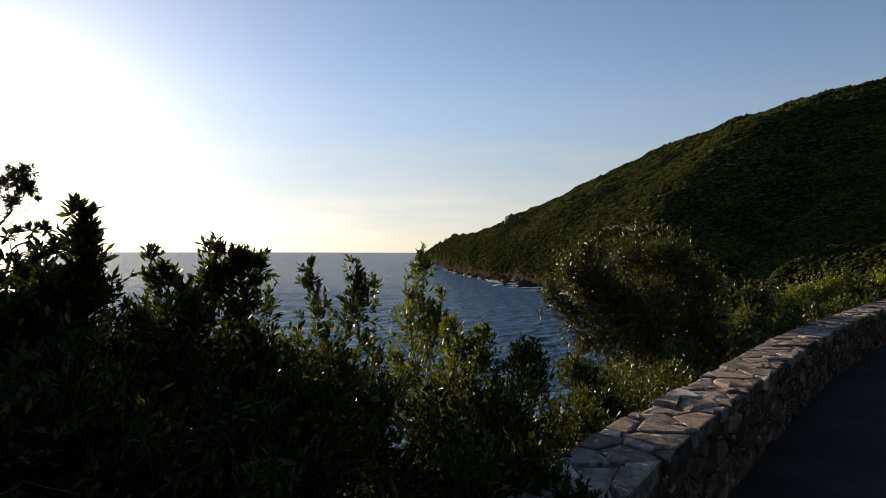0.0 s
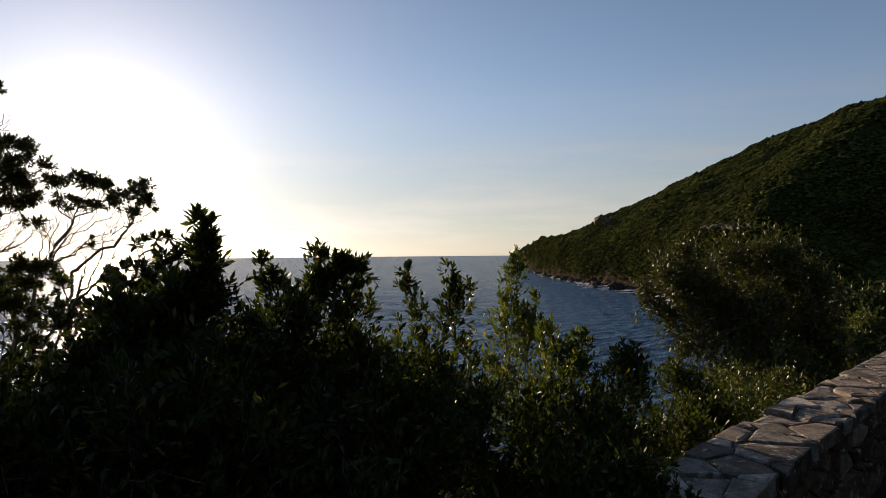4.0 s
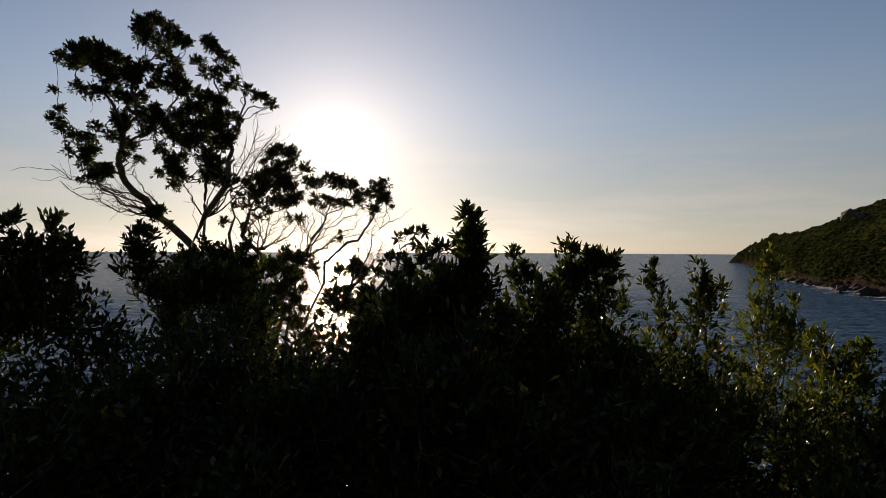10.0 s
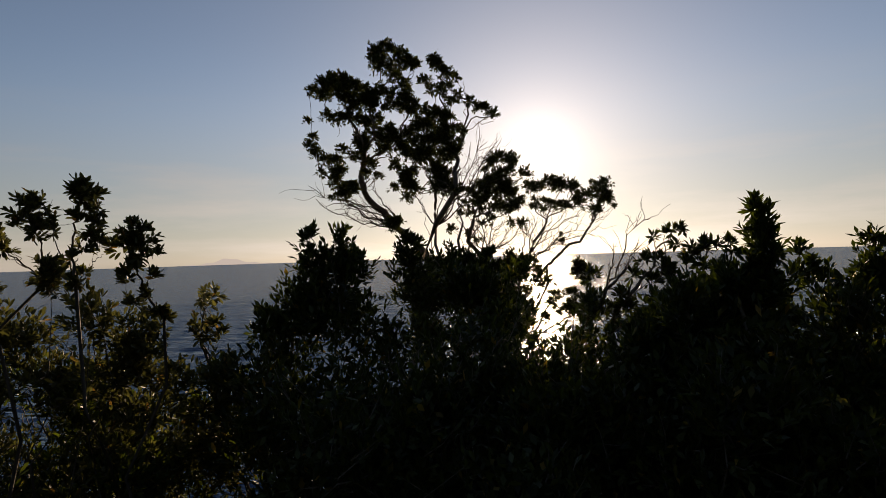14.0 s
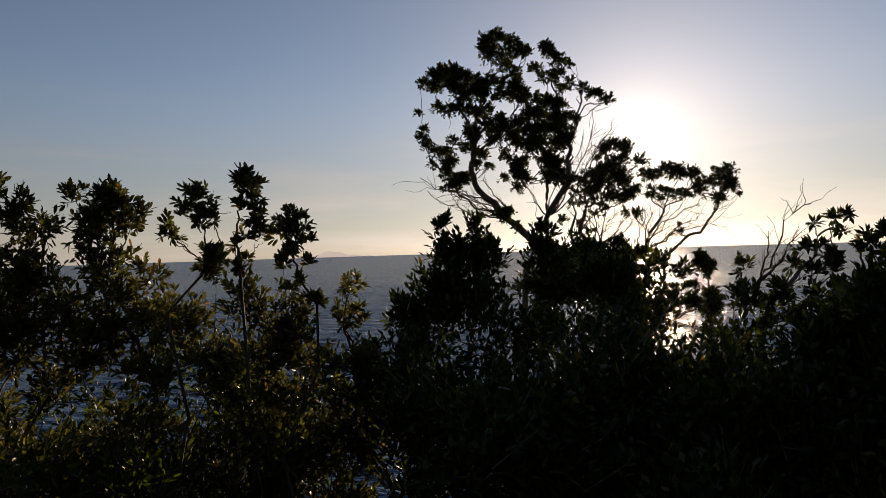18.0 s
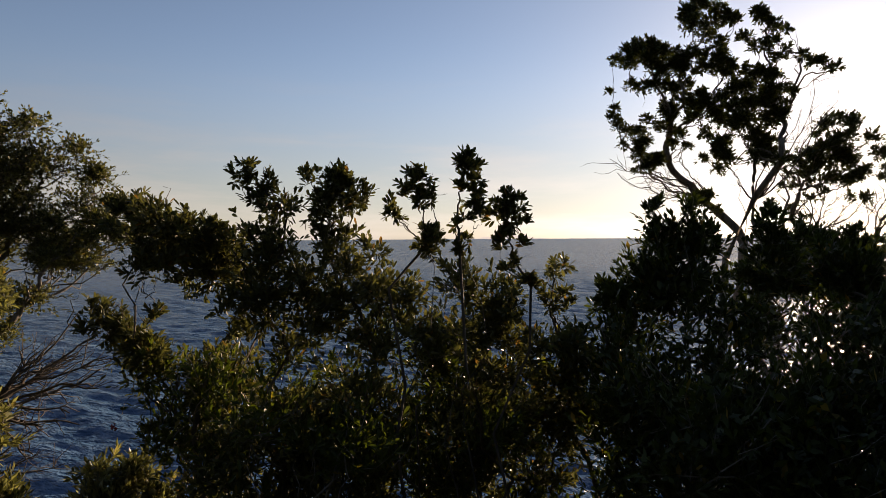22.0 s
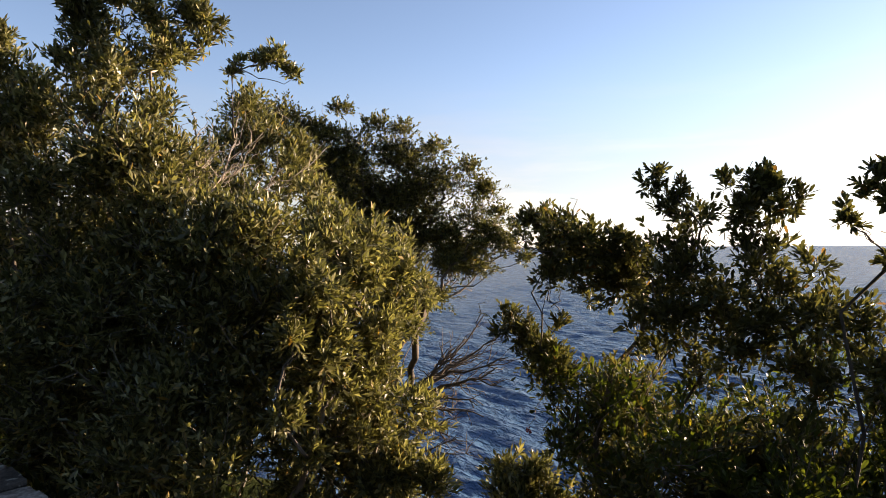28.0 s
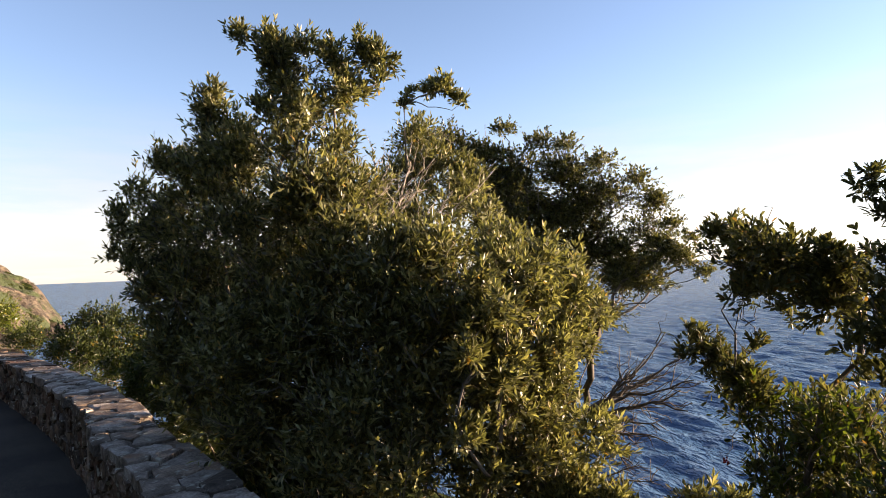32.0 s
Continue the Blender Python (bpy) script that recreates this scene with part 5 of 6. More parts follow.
DEAD1 = (-5.23, -1.82, 0.59), [(-5.48, -1.33, 0.86), (-5.43, -1.20, 0.74), (-5.54, -1.42, 0.78), (-5.18, -1.49, 0.45)], 0.022, BARK_DARK
DEAD2 = (-4.12, -2.86, 1.89), [(-4.18, -2.72, 2.31), (-4.28, -2.61, 2.45), (-4.35, -2.49, 2.34), (-4.12, -2.61, 2.12), (-4.47, -2.13, 2.25), (-4.12, -2.82, 2.45), (-4.26, -2.33, 2.10), (-3.97, -2.91, 2.33)], 0.012, BARK_DEAD
DEAD3 = (-4.43, -1.65, 0.39), [(-4.62, -1.26, 0.62), (-4.47, -1.33, 0.52), (-4.53, -1.23, 0.41)], 0.010, BARK_DARK
DEAD4 = (-2.10, 2.57, 1.44), [(-1.93, 2.72, 1.79), (-1.98, 2.68, 1.67), (-2.01, 2.65, 1.59), (-2.07, 2.60, 1.67)], 0.008, BARK_DARK
DEAD5 = (-6.67, 5.06, 1.99), [(-7.32, 4.17, 2.57), (-7.27, 4.25, 2.39), (-7.20, 4.35, 2.30), (-7.06, 4.56, 2.31), (-7.11, 4.49, 2.45), (-6.94, 4.72, 2.19), (-6.85, 4.84, 2.55)], 0.016, BARK_DARK
DEAD6 = (-6.35, 5.49, 2.02), [(-5.74, 6.06, 3.21), (-5.84, 5.97, 3.10), (-5.92, 5.90, 3.38), (-6.01, 5.82, 3.03), (-6.17, 5.67, 2.42), (-6.53, 5.29, 2.43)], 0.016, BARK_DARK
DEAD7 = (-6.42, 6.47, 1.62), [(-5.97, 6.84, 2.03), (-6.09, 6.74, 1.98), (-6.19, 6.66, 2.09), (-6.30, 6.57, 2.20), (-6.43, 6.45, 2.26), (-6.55, 6.34, 2.16), (-6.66, 6.24, 2.11), (-6.14, 6.71, 1.82)], 0.016, BARK_DARK
DEAD9 = (-4.63, -1.66, 0.72), [(-4.84, -1.10, 1.07), (-4.74, -1.05, 0.94), (-4.92, -1.22, 1.19), (-4.81, -1.33, 1.04), (-4.64, -1.08, 0.78), (-4.82, -1.26, 0.61), (-4.59, -1.39, 0.46), (-4.92, -1.23, 0.51)], 0.017, BARK_DARK
BERRIES = [(-3.43, -0.83, 0.88), (-3.47, -0.20, 0.90)]

dark = dict(kite=True, heart=0.85, infill=0.8, length=0.044, wide=0.0135, cover=1.05, up=1.6, tall=1.1, thick=0.0035, fill=0.7, bare=0.4, core=0.1)
sprigs = {**dark, "kite": False, "heart": 0.3, "cover": 1.0, "infill": 0.6, "length": 0.046, "wide": 0.0148, "swell": 1.0, "tall": 1.35, "cover": 0.85, "heart": 0.15}
SHRUB = "dark green lentisk shrub with leathery leaves growing below the parapet"
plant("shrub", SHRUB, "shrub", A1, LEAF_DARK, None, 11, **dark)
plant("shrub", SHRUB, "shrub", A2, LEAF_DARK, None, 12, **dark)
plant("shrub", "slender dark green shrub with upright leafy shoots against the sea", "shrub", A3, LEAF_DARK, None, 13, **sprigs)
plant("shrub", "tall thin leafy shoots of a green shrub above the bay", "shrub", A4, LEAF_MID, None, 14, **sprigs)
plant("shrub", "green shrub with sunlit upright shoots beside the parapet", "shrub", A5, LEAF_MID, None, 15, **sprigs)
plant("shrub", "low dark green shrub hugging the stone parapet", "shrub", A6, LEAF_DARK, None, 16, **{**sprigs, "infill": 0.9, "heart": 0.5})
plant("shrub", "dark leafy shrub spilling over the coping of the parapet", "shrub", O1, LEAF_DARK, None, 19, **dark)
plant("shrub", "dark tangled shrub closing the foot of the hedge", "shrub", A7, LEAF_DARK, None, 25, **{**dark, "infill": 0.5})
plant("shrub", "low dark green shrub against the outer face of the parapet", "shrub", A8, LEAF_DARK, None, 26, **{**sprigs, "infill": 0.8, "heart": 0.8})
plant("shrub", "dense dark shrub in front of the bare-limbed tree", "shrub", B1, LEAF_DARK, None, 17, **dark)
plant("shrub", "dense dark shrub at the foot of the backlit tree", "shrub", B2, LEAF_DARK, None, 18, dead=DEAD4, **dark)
plant("tree", "dark bushy evergreen tree on the slope above the bay", "tree", T0, LEAF_TREE, None, 21, length=0.075, wide=0.026, cover=1.3, heart=1.8, infill=1.0, swell=1.08, thick=0.010, bare=2.0)
plant("shrub", "yellow-green rounded shrub behind the parapet", "shrub", K1, LEAF_MID, None, 22, length=0.06, wide=0.025, cover=1.2, heart=1.5)
plant("shrub", "bright yellow-green rounded shrub behind the parapet", "shrub", K2, LEAF_FRESH, None, 23, length=0.06, wide=0.025, cover=1.2, heart=1.5)
plant("shrub", "small bright green shrub at the bend of the parapet", "shrub", K3, LEAF_FRESH, None, 24, length=0.07, wide=0.03, cover=1.2, heart=1.5)
open_ = dict(bark=BARK_DARK, heart=0.15, infill=1.2, near_=1.3, length=0.037, wide=0.0132, cover=1.0, up=0.8, tall=1.0, thick=0.0030, fill=1.1, bare=2.2, core=0.0)
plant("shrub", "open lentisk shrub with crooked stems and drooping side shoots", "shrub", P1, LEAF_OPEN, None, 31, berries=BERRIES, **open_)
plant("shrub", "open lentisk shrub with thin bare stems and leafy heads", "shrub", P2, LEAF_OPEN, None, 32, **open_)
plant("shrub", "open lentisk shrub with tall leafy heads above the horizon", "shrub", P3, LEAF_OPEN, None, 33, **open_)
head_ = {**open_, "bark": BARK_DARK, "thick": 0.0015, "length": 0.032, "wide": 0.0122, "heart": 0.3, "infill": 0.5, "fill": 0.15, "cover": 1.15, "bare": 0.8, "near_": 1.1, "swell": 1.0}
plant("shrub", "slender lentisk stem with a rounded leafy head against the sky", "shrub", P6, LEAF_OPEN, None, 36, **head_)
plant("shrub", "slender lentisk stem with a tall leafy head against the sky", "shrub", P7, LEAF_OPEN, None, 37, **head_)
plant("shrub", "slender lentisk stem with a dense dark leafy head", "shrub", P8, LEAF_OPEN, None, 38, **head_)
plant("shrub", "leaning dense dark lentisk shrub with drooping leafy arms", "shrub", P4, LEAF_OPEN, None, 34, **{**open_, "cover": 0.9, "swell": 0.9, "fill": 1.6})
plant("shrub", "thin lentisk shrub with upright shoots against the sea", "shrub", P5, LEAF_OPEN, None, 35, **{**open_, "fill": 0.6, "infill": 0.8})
olive = dict(heart=1.1, infill=1.1, near_=1.6, kite=True, length=0.054, wide=0.0142, core=0.0, cover=1.25, up=0.9, tall=1.05, thick=0.004, fill=0.5, bare=0.6)
OLIVE = "olive-green broad evergreen shrub with sunlit narrow leaves beside the parapet"
plant("shrub", OLIVE, "shrub", D1, LEAF_OLIVE, None, 41, **olive)
plant("shrub", "tall olive-green evergreen shrub with a leaning leafy crown", "shrub", D2, LEAF_OLIVE, None, 42, dead=DEAD2, **olive)
plant("shrub", OLIVE, "shrub", D3, LEAF_OLIVE, None, 43, dead=DEAD1, **olive)
plant("shrub", OLIVE, "shrub", D4, LEAF_OLIVE, None, 44, dead=DEAD3, **olive)
plant("shrub", OLIVE, "shrub", D7, LEAF_ROUND, None, 54, **olive)
plant("shrub", "olive-green shrub with bleached dead twigs among its leaves", "shrub", D6, LEAF_OLIVE, None, 52, **{**olive, "cover": 1.0, "heart": 0.5})
# darker leaf than the rest of the shrub, standing in for its inner shade
plant("shrub", "dense inner growth of the olive-green shrub, leaves coloured dark for its shade", "shrub", D8, LEAF_TREE, None, 56, length=0.06, wide=0.021, cover=1.1, heart=1.6, infill=0.6, fill=0.3, up=0.7, thick=0.006)
plant("shrub", "sunlit olive-green shrub bulging out over the bank", "shrub", D10, LEAF_OLIVE, None, 58, dead=DEAD9, **{**olive, "heart": 0.6, "infill": 0.6})
plant("shrub", "dark glossy inner foliage of the broad evergreen shrub", "shrub", D11, LEAF_OLIVE, None, 59, **{**olive, "length": 0.047, "wide": 0.0135, "cover": 1.0, "heart": 0.8, "infill": 0.3, "fill": 0.2})
# again the darker leaf, putting shade into the colour behind the shrub
plant("shrub", "dense evergreen growth behind the broad shrub, leaves coloured dark for its shade", "shrub", D9, LEAF_TREE, None, 60, length=0.07, wide=0.024, cover=1.2, heart=1.8, infill=0.6, fill=0.3, up=0.7, thick=0.006)
plant("shrub", "thin branches with small leafy tufts above the olive-green shrub", "shrub", D5, LEAF_OLIVE, None, 45, **olive)
plant("tree", "round-crowned evergreen tree with dark branches standing over the sea", "tree", (E1[0], E1[1] + E2[1] + E3[1]), LEAF_ROUND, None, 46, length=0.050, wide=0.0190, cover=1.6, heart=0.4, infill=1.0, near_=1.4, fill=0.3, thick=0.009, up=0.7, tall=0.75, swell=1.04, bare=2.5)
plant("shrub", "low olive-green shrub on the bank below the parapet", "shrub", F1, LEAF_OLIVE, None, 47, **olive)
plant("shrub", "low olive-green shrub on the bank below the parapet", "shrub", F2, LEAF_OLIVE, None, 48, **olive)
plant("shrub", "dark green shrub beyond the parapet with the sea behind", "shrub", G1, LEAF_DARK, None, 49, length=0.07, wide=0.025, cover=1.2, heart=1.5)
plant("shrub", "green shrubs crowding behind the curved parapet", "shrub", G2, LEAF_DARK, None, 50, length=0.07, wide=0.025, cover=1.2, heart=1.5)
plant("shrub", "green leafy hedge crowding the outer side of the parapet", "shrub", G4, LEAF_DARK, None, 53, length=0.06, wide=0.02, cover=1.2, heart=1.5)
plant("shrub", "bright green shrub below the rocky headland", "shrub", G3, LEAF_FRESH, None, 51, length=0.12, wide=0.05, cover=1.2, heart=1.5)
tall_ = dict(heart=1.1, infill=0.6, near_=1.1, length=0.055, wide=0.0170, cover=1.7, up=0.55, tall=0.85, thick=0.0046, spread=0.45, fill=0.12, bare=1.6, swell=1.05, core=0.25)
plant("shrub", "dark green shrub filling the angle behind the parapet", "shrub", G5, LEAF_DARK, None, 57, length=0.06, wide=0.02, cover=1.2, heart=1.8, infill=0.8)
plant("tree", "tall backlit evergreen tree with bare lower limbs and leafy tufts", "tree", T1, LEAF_TREE, None, 61, dead=DEAD5, bends=T1_LIMBS, **{**tall_, "infill": 0.8})
plant("tree", "tall backlit evergreen tree with sparse leafy tufts on bare limbs", "tree", T2, LEAF_TREE, None, 62, dead=DEAD6, **{**tall_, "infill": 1.1})
plant("tree", "low spreading backlit tree with many bare crooked branches", "tree", T3, LEAF_TREE, None, 63, dead=DEAD7, bends=T3_LIMBS, **{**tall_, "fill": 0.1, "infill": 0.35, "cover": 1.4, "bare": 2.6, "thick": 0.0042})

plant("shrub", "broad dark shrub at the foot of the low spreading tree", "shrub", T5, LEAF_TREE, None, 64, dead=DEAD8, **{**tall_, "fill": 1.2, "infill": 1.6, "heart": 1.0, "bare": 1.0})
plant("shrub", "tall dark shrub crowding round the trunks of the backlit tree", "shrub", B3, LEAF_DARK, None, 65, **{**dark, "heart": 1.3, "infill": 1.0})
plant("shrub", "dark shrub with thin stalks and small flat-topped tufts", "shrub", B4, LEAF_DARK, None, 66, **{**dark, "swell": 0.85, "tall": 0.9, "infill": 0.5, "up": 0.8, "fill": 0.1})
plant("shrub", "dense dark leafy shrub in the middle of the hedge", "shrub", B5, LEAF_DARK, None, 67, **{**dark, "swell": 0.8, "tall": 0.9, "infill": 0.5, "up": 0.9, "fill": 0.1})

under = {**dark, "length": 0.044, "wide": 0.014, "cover": 0.55, "fill": 0.2, "heart": 0.8, "infill": 0.2}
# undergrowth that closes the foot of the hedge
rng = np.random.default_rng(90)
UNDER = "dense dark undergrowth shrub on the bank below the parapet"
k = 0
for bearing in np.arange(2, 62, 4.5):
    for reach in (2.3, 2.8, 3.5):
        a = math.radians(bearing + rng.uniform(-2, 2))
        x, y = -math.sin(a) * reach - 0.25, math.cos(a) * reach - 0.1
        if beyond(x, y)[0] < 0.85:
            continue
        low_shrub(UNDER, x, y, 1.65 - (0.175 + rng.uniform(0, 0.05)) * reach, 0.42, LEAF_DARK, 900 + k, **under)
        k += 1
for bearing in np.arange(106, 132, 5):
    for reach in (3.4,):
        a = math.radians(bearing + rng.uniform(-2, 2))
        x, y = -math.sin(a) * reach - 0.85, math.cos(a) * reach - 0.69
        if beyond(x, y)[0] < 0.8:
            continue
        low_shrub("olive-green undergrowth shrub on the bank below the parapet", x, y, 1.6 - 0.36 * reach, 0.5, LEAF_OLIVE, 960 + k, **{**olive, "cover": 0.8, "infill": 0.1, "fill": 0.2})
        k += 1
for bearing in np.arange(66, 98, 4.6):
    a = math.radians(bearing + rng.uniform(-2, 2))
    reach = rng.uniform(2.3, 2.9)
    x, y = -math.sin(a) * reach - 0.75, math.cos(a) * reach - 0.45
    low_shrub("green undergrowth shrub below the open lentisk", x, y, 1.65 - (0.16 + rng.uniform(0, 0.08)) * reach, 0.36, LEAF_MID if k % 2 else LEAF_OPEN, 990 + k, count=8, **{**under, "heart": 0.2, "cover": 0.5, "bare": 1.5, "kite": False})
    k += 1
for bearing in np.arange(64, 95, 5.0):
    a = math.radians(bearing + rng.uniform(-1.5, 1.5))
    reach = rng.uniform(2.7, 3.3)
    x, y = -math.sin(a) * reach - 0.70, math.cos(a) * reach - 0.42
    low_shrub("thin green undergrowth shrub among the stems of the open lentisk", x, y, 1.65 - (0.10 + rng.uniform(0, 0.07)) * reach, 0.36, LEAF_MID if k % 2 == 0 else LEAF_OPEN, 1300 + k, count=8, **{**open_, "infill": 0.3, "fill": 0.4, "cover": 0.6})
    k += 1
# fringe of shrubs against the outer face of the parapet
for s in np.concatenate([np.arange(31.0, 36, 0.5), np.arange(36, 40, 0.8), np.arange(15.0, 20.5, 0.9), np.arange(20.6, 25.4, 0.7)]):
    q = on_wall(np.array([s]), np.array([0.68 + rng.uniform(0, 0.3)]))[0]
    low_shrub("leafy green shrub growing against the outer face of the parapet", q[0], q[1], 0.62 + rng.uniform(-0.1, 0.35 if s > 31 or s < 20.5 else 0.1) - 0.035 * max(0, s - 31), 0.5, LEAF_MID if rng.random() < 0.15 else LEAF_DARK, 1100 + k, **{**under, "length": 0.075, "wide": 0.026})
    k += 1

for x, y, top in ((1.75, 6.1, 0.25), (2.3, 7.3, 0.15), (3.0, 8.6, 0.1), (2.5, 9.2, -0.1), (3.6, 9.6, 0.15), (4.4, 10.4, 0.2), (5.3, 11.6, 0.1), (6.2, 12.8, -0.1)):
    low_shrub("dark leafy shrub on the bank between the parapet and the tree", x, y, top, 0.85, LEAF_DARK, 1200 + k, count=10, **{**under, "length": 0.075, "wide": 0.026})
    k += 1

for bearing in np.arange(-34.5, -18, 2.4):
    a = math.radians(bearing)
    low_shrub("tall dark shrub on the bank behind the yellow-green shrubs", -math.sin(a) * 18.5, math.cos(a) * 18.5, 0.75 + rng.uniform(-0.12, 0.2), 1.6, LEAF_DARK, 1240 + k, count=12, **{**under, "length": 0.13, "wide": 0.045})
    k += 1

# ---- parapet and road ----
def slab(rng, outline, low, high, lift):
    """A split stone with chipped edges and an uneven top; the outline runs round it in the plane."""
    o = np.asarray(outline, float)
    n = len(o)
    mid = o.mean(0)
    size = np.linalg.norm(o - mid, axis=1)[:, None]
    rings = [np.c_[o, np.full(n, low)], np.c_[o + rng.normal(0, 0.003, o.shape), np.full(n, high - 0.007) + lift + rng.normal(0, 0.003, n)],
             np.c_[mid + (o - mid) * (1 - rng.uniform(0.006, 0.02, (n, 1)) / size), np.full(n, high) + lift + rng.normal(0, 0.0015, n)],
             np.c_[mid + (o - mid) * rng.uniform(0.45, 0.65, (n, 1)), np.full(n, high) + 0.55 * lift + rng.normal(0.0, 0.0012, n)]]
    i = np.arange(n)
    k = (i + 1) % n
    quads = np.concatenate([np.stack([j * n + i, j * n + k, (j + 1) * n + k, (j + 1) * n + i], 1) for j in range(3)])
    return np.concatenate(rings), [quads, (3 * n + i)[None, :]]


END = (len(LINE) - 2) * 0.05
steps = np.arange(0, END, 0.15)
wall = new("wall_parapet")
tagged(wall, "low curved parapet of rough mortared stone with flat slab coping", "wall", kind="structure")
# mortar core
prof = [(0.016, -0.5), (0.014, 0.597), (0.382, 0.597), (0.385, -1.2)]
core = []
for w, h in prof:
    p = on_wall(steps, np.full(len(steps), w))
    core.append(np.c_[p, road_z(p[:, 0], p[:, 1]) + h])
core = np.stack(core, 1)
m = len(prof)
i, j = np.meshgrid(np.arange(len(steps) - 1), np.arange(m - 1), indexing="ij")
quads = np.stack([i * m + j, i * m + j + 1, (i + 1) * m + j + 1, (i + 1) * m + j], -1).reshape(-1, 4)
part("mortar_core", mesh_of("mortar_core", core.reshape(-1, 3), quads, [MORTAR]), wall, "grey-brown weathered mortar")

rng = np.random.default_rng(5)


def cells(length, height, size, squeeze, gap):
    """Irregular polygons that fill a strip: one round each scattered seed, cut halfway to its neighbours, with a joint between."""
    seeds, tries, weight = [], 0, {}
    grid = {}
    while tries < length * height / size ** 2 * 14:
        tries += 1
        q = np.array((rng.uniform(0, length), rng.uniform(0, height)))
        key = int(q[0] / size)
        if all(np.hypot((q[0] - o[0]) * squeeze, q[1] - o[1]) > size * rng.uniform(0.55, 1.0) for k in (key - 2, key - 1, key, key + 1, key + 2) for o in grid.get(k, ())):
            grid.setdefault(key, []).append(q)
            seeds.append(q)
            weight[id(q)] = rng.uniform(-0.42, 0.42) * size
    out = []
    for q in seeds:
        poly = [(q[0] - 0.5, 0), (q[0] + 0.5, 0), (q[0] + 0.5, height), (q[0] - 0.5, height)]
        key = int(q[0] / size)
        for k in range(key - 4, key + 5):
            for o in grid.get(k, ()):
                if o is q:
                    continue
                nx, ny = (o[0] - q[0]) * squeeze ** 2, o[1] - q[1]
                gap_ = math.hypot((o[0] - q[0]) * squeeze, o[1] - q[1])
                half = min(0.85, max(0.15, 0.5 + 0.5 * (weight[id(q)] - weight[id(o)]) / gap_))
                mx, my = q[0] + (o[0] - q[0]) * half, q[1] + (o[1] - q[1]) * half
                cut = []
                for (x0, y0), (x1, y1) in zip(poly, poly[1:] + poly[:1]):
                    d0, d1 = (x0 - mx) * nx + (y0 - my) * ny, (x1 - mx) * nx + (y1 - my) * ny
                    if d0 <= 0:
                        cut.append((x0, y0))
                    if d0 * d1 < 0:
                        u = d0 / (d0 - d1)
                        cut.append((x0 + (x1 - x0) * u, y0 + (y1 - y0) * u))
                poly = cut
                if len(poly) < 3:
                    break
            if len(poly) < 3:
                break
        if len(poly) < 3:
            continue
        p = np.array(poly)
        mid = p.mean(0)
        far = np.linalg.norm(p - mid, axis=1)[:, None]
        p = mid + (p - mid) * np.clip(1 - gap / np.maximum(far, 0.02) * rng.uniform(0.8, 1.5, (len(p), 1)), 0.3, 1)
        rounder = []
        for a, b, c in zip(np.roll(p, 1, 0), p, np.roll(p, -1, 0)):
            rounder += [b + (a - b) * 0.05, b + (c - b) * 0.05]
        out.append((q, np.array(rounder) + rng.normal(0, 0.004, (len(rounder), 2))))
    return out


rest = []
for q, o in cells(END - 1.0, WALL_WIDE + 0.03, 0.21, 1.05, 0.006):
    o[:, 1] = np.where(o[:, 1] < 0.05, o[:, 1] + rng.normal(0, 0.022), o[:, 1])
    p = on_wall(np.clip(o[:, 0], 0, END), o[:, 1] - 0.02)
    base = float(road_z(p[0, 0], p[0, 1]))
    tip = rng.normal(0, 0.010, 2)
    lift = (p[::-1] - p.mean(0)) @ tip + rng.normal(-0.003, 0.005) - (0.024 if rng.random() < 0.14 else 0)
    v, f = slab(rng, p[::-1], base + 0.54 + rng.uniform(-0.02, 0.02), base + WALL_HIGH, lift)
    if 9.0 < q[0] < 45.0:  # the stretch that the camera passes
        part("coping_stone", mesh_of("coping_stone", v, f, [STONE_TOP]), wall)
    else:
        rest.append((v, f))
count = 0
for q, o in cells(END - 1.0, 0.575, 0.125, 0.50, 0.008):
    n = len(o)
    deep = rng.uniform(-0.006, 0.018)
    mid = o.mean(0)
    rings = []
    tip = rng.normal(0, 0.035, 2)
    for scale, w, jit in ((1.0, 0.06, 0), (1.0, 0.010 - deep, 0.003), (0.93, -0.002 - deep, 0.003), (0.5, -0.006 - deep, 0.004)):
        h = mid + (o - mid) * scale
        p = on_wall(np.clip(h[:, 0], 0, END), w + (rng.normal(0, jit, n) + (h - mid) @ tip if jit else np.zeros(n)))
        rings.append(np.c_[p, h[:, 1] + road_z(p[:, 0], p[:, 1])])
    i = np.arange(n)
    k = (i + 1) % n
    f = [np.concatenate([np.stack([j * n + i, j * n + k, (j + 1) * n + k, (j + 1) * n + i], 1) for j in range(3)]), (3 * n + i)[None, :]]
    v = np.concatenate(rings)
    if (14.0 < q[0] < 22.0 or 29.0 < q[0] < 36.5) and count < 300:
        count += 1
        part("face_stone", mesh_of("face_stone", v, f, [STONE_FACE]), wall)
    else:
        rest.append((v, f))
vs, fs, n = [], [], 0
for v, (a, b) in rest:
    vs.append(v)
    fs += [a + n, b + n]
    n += len(v)
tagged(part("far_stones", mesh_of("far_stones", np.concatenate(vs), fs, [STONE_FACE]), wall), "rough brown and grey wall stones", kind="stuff")

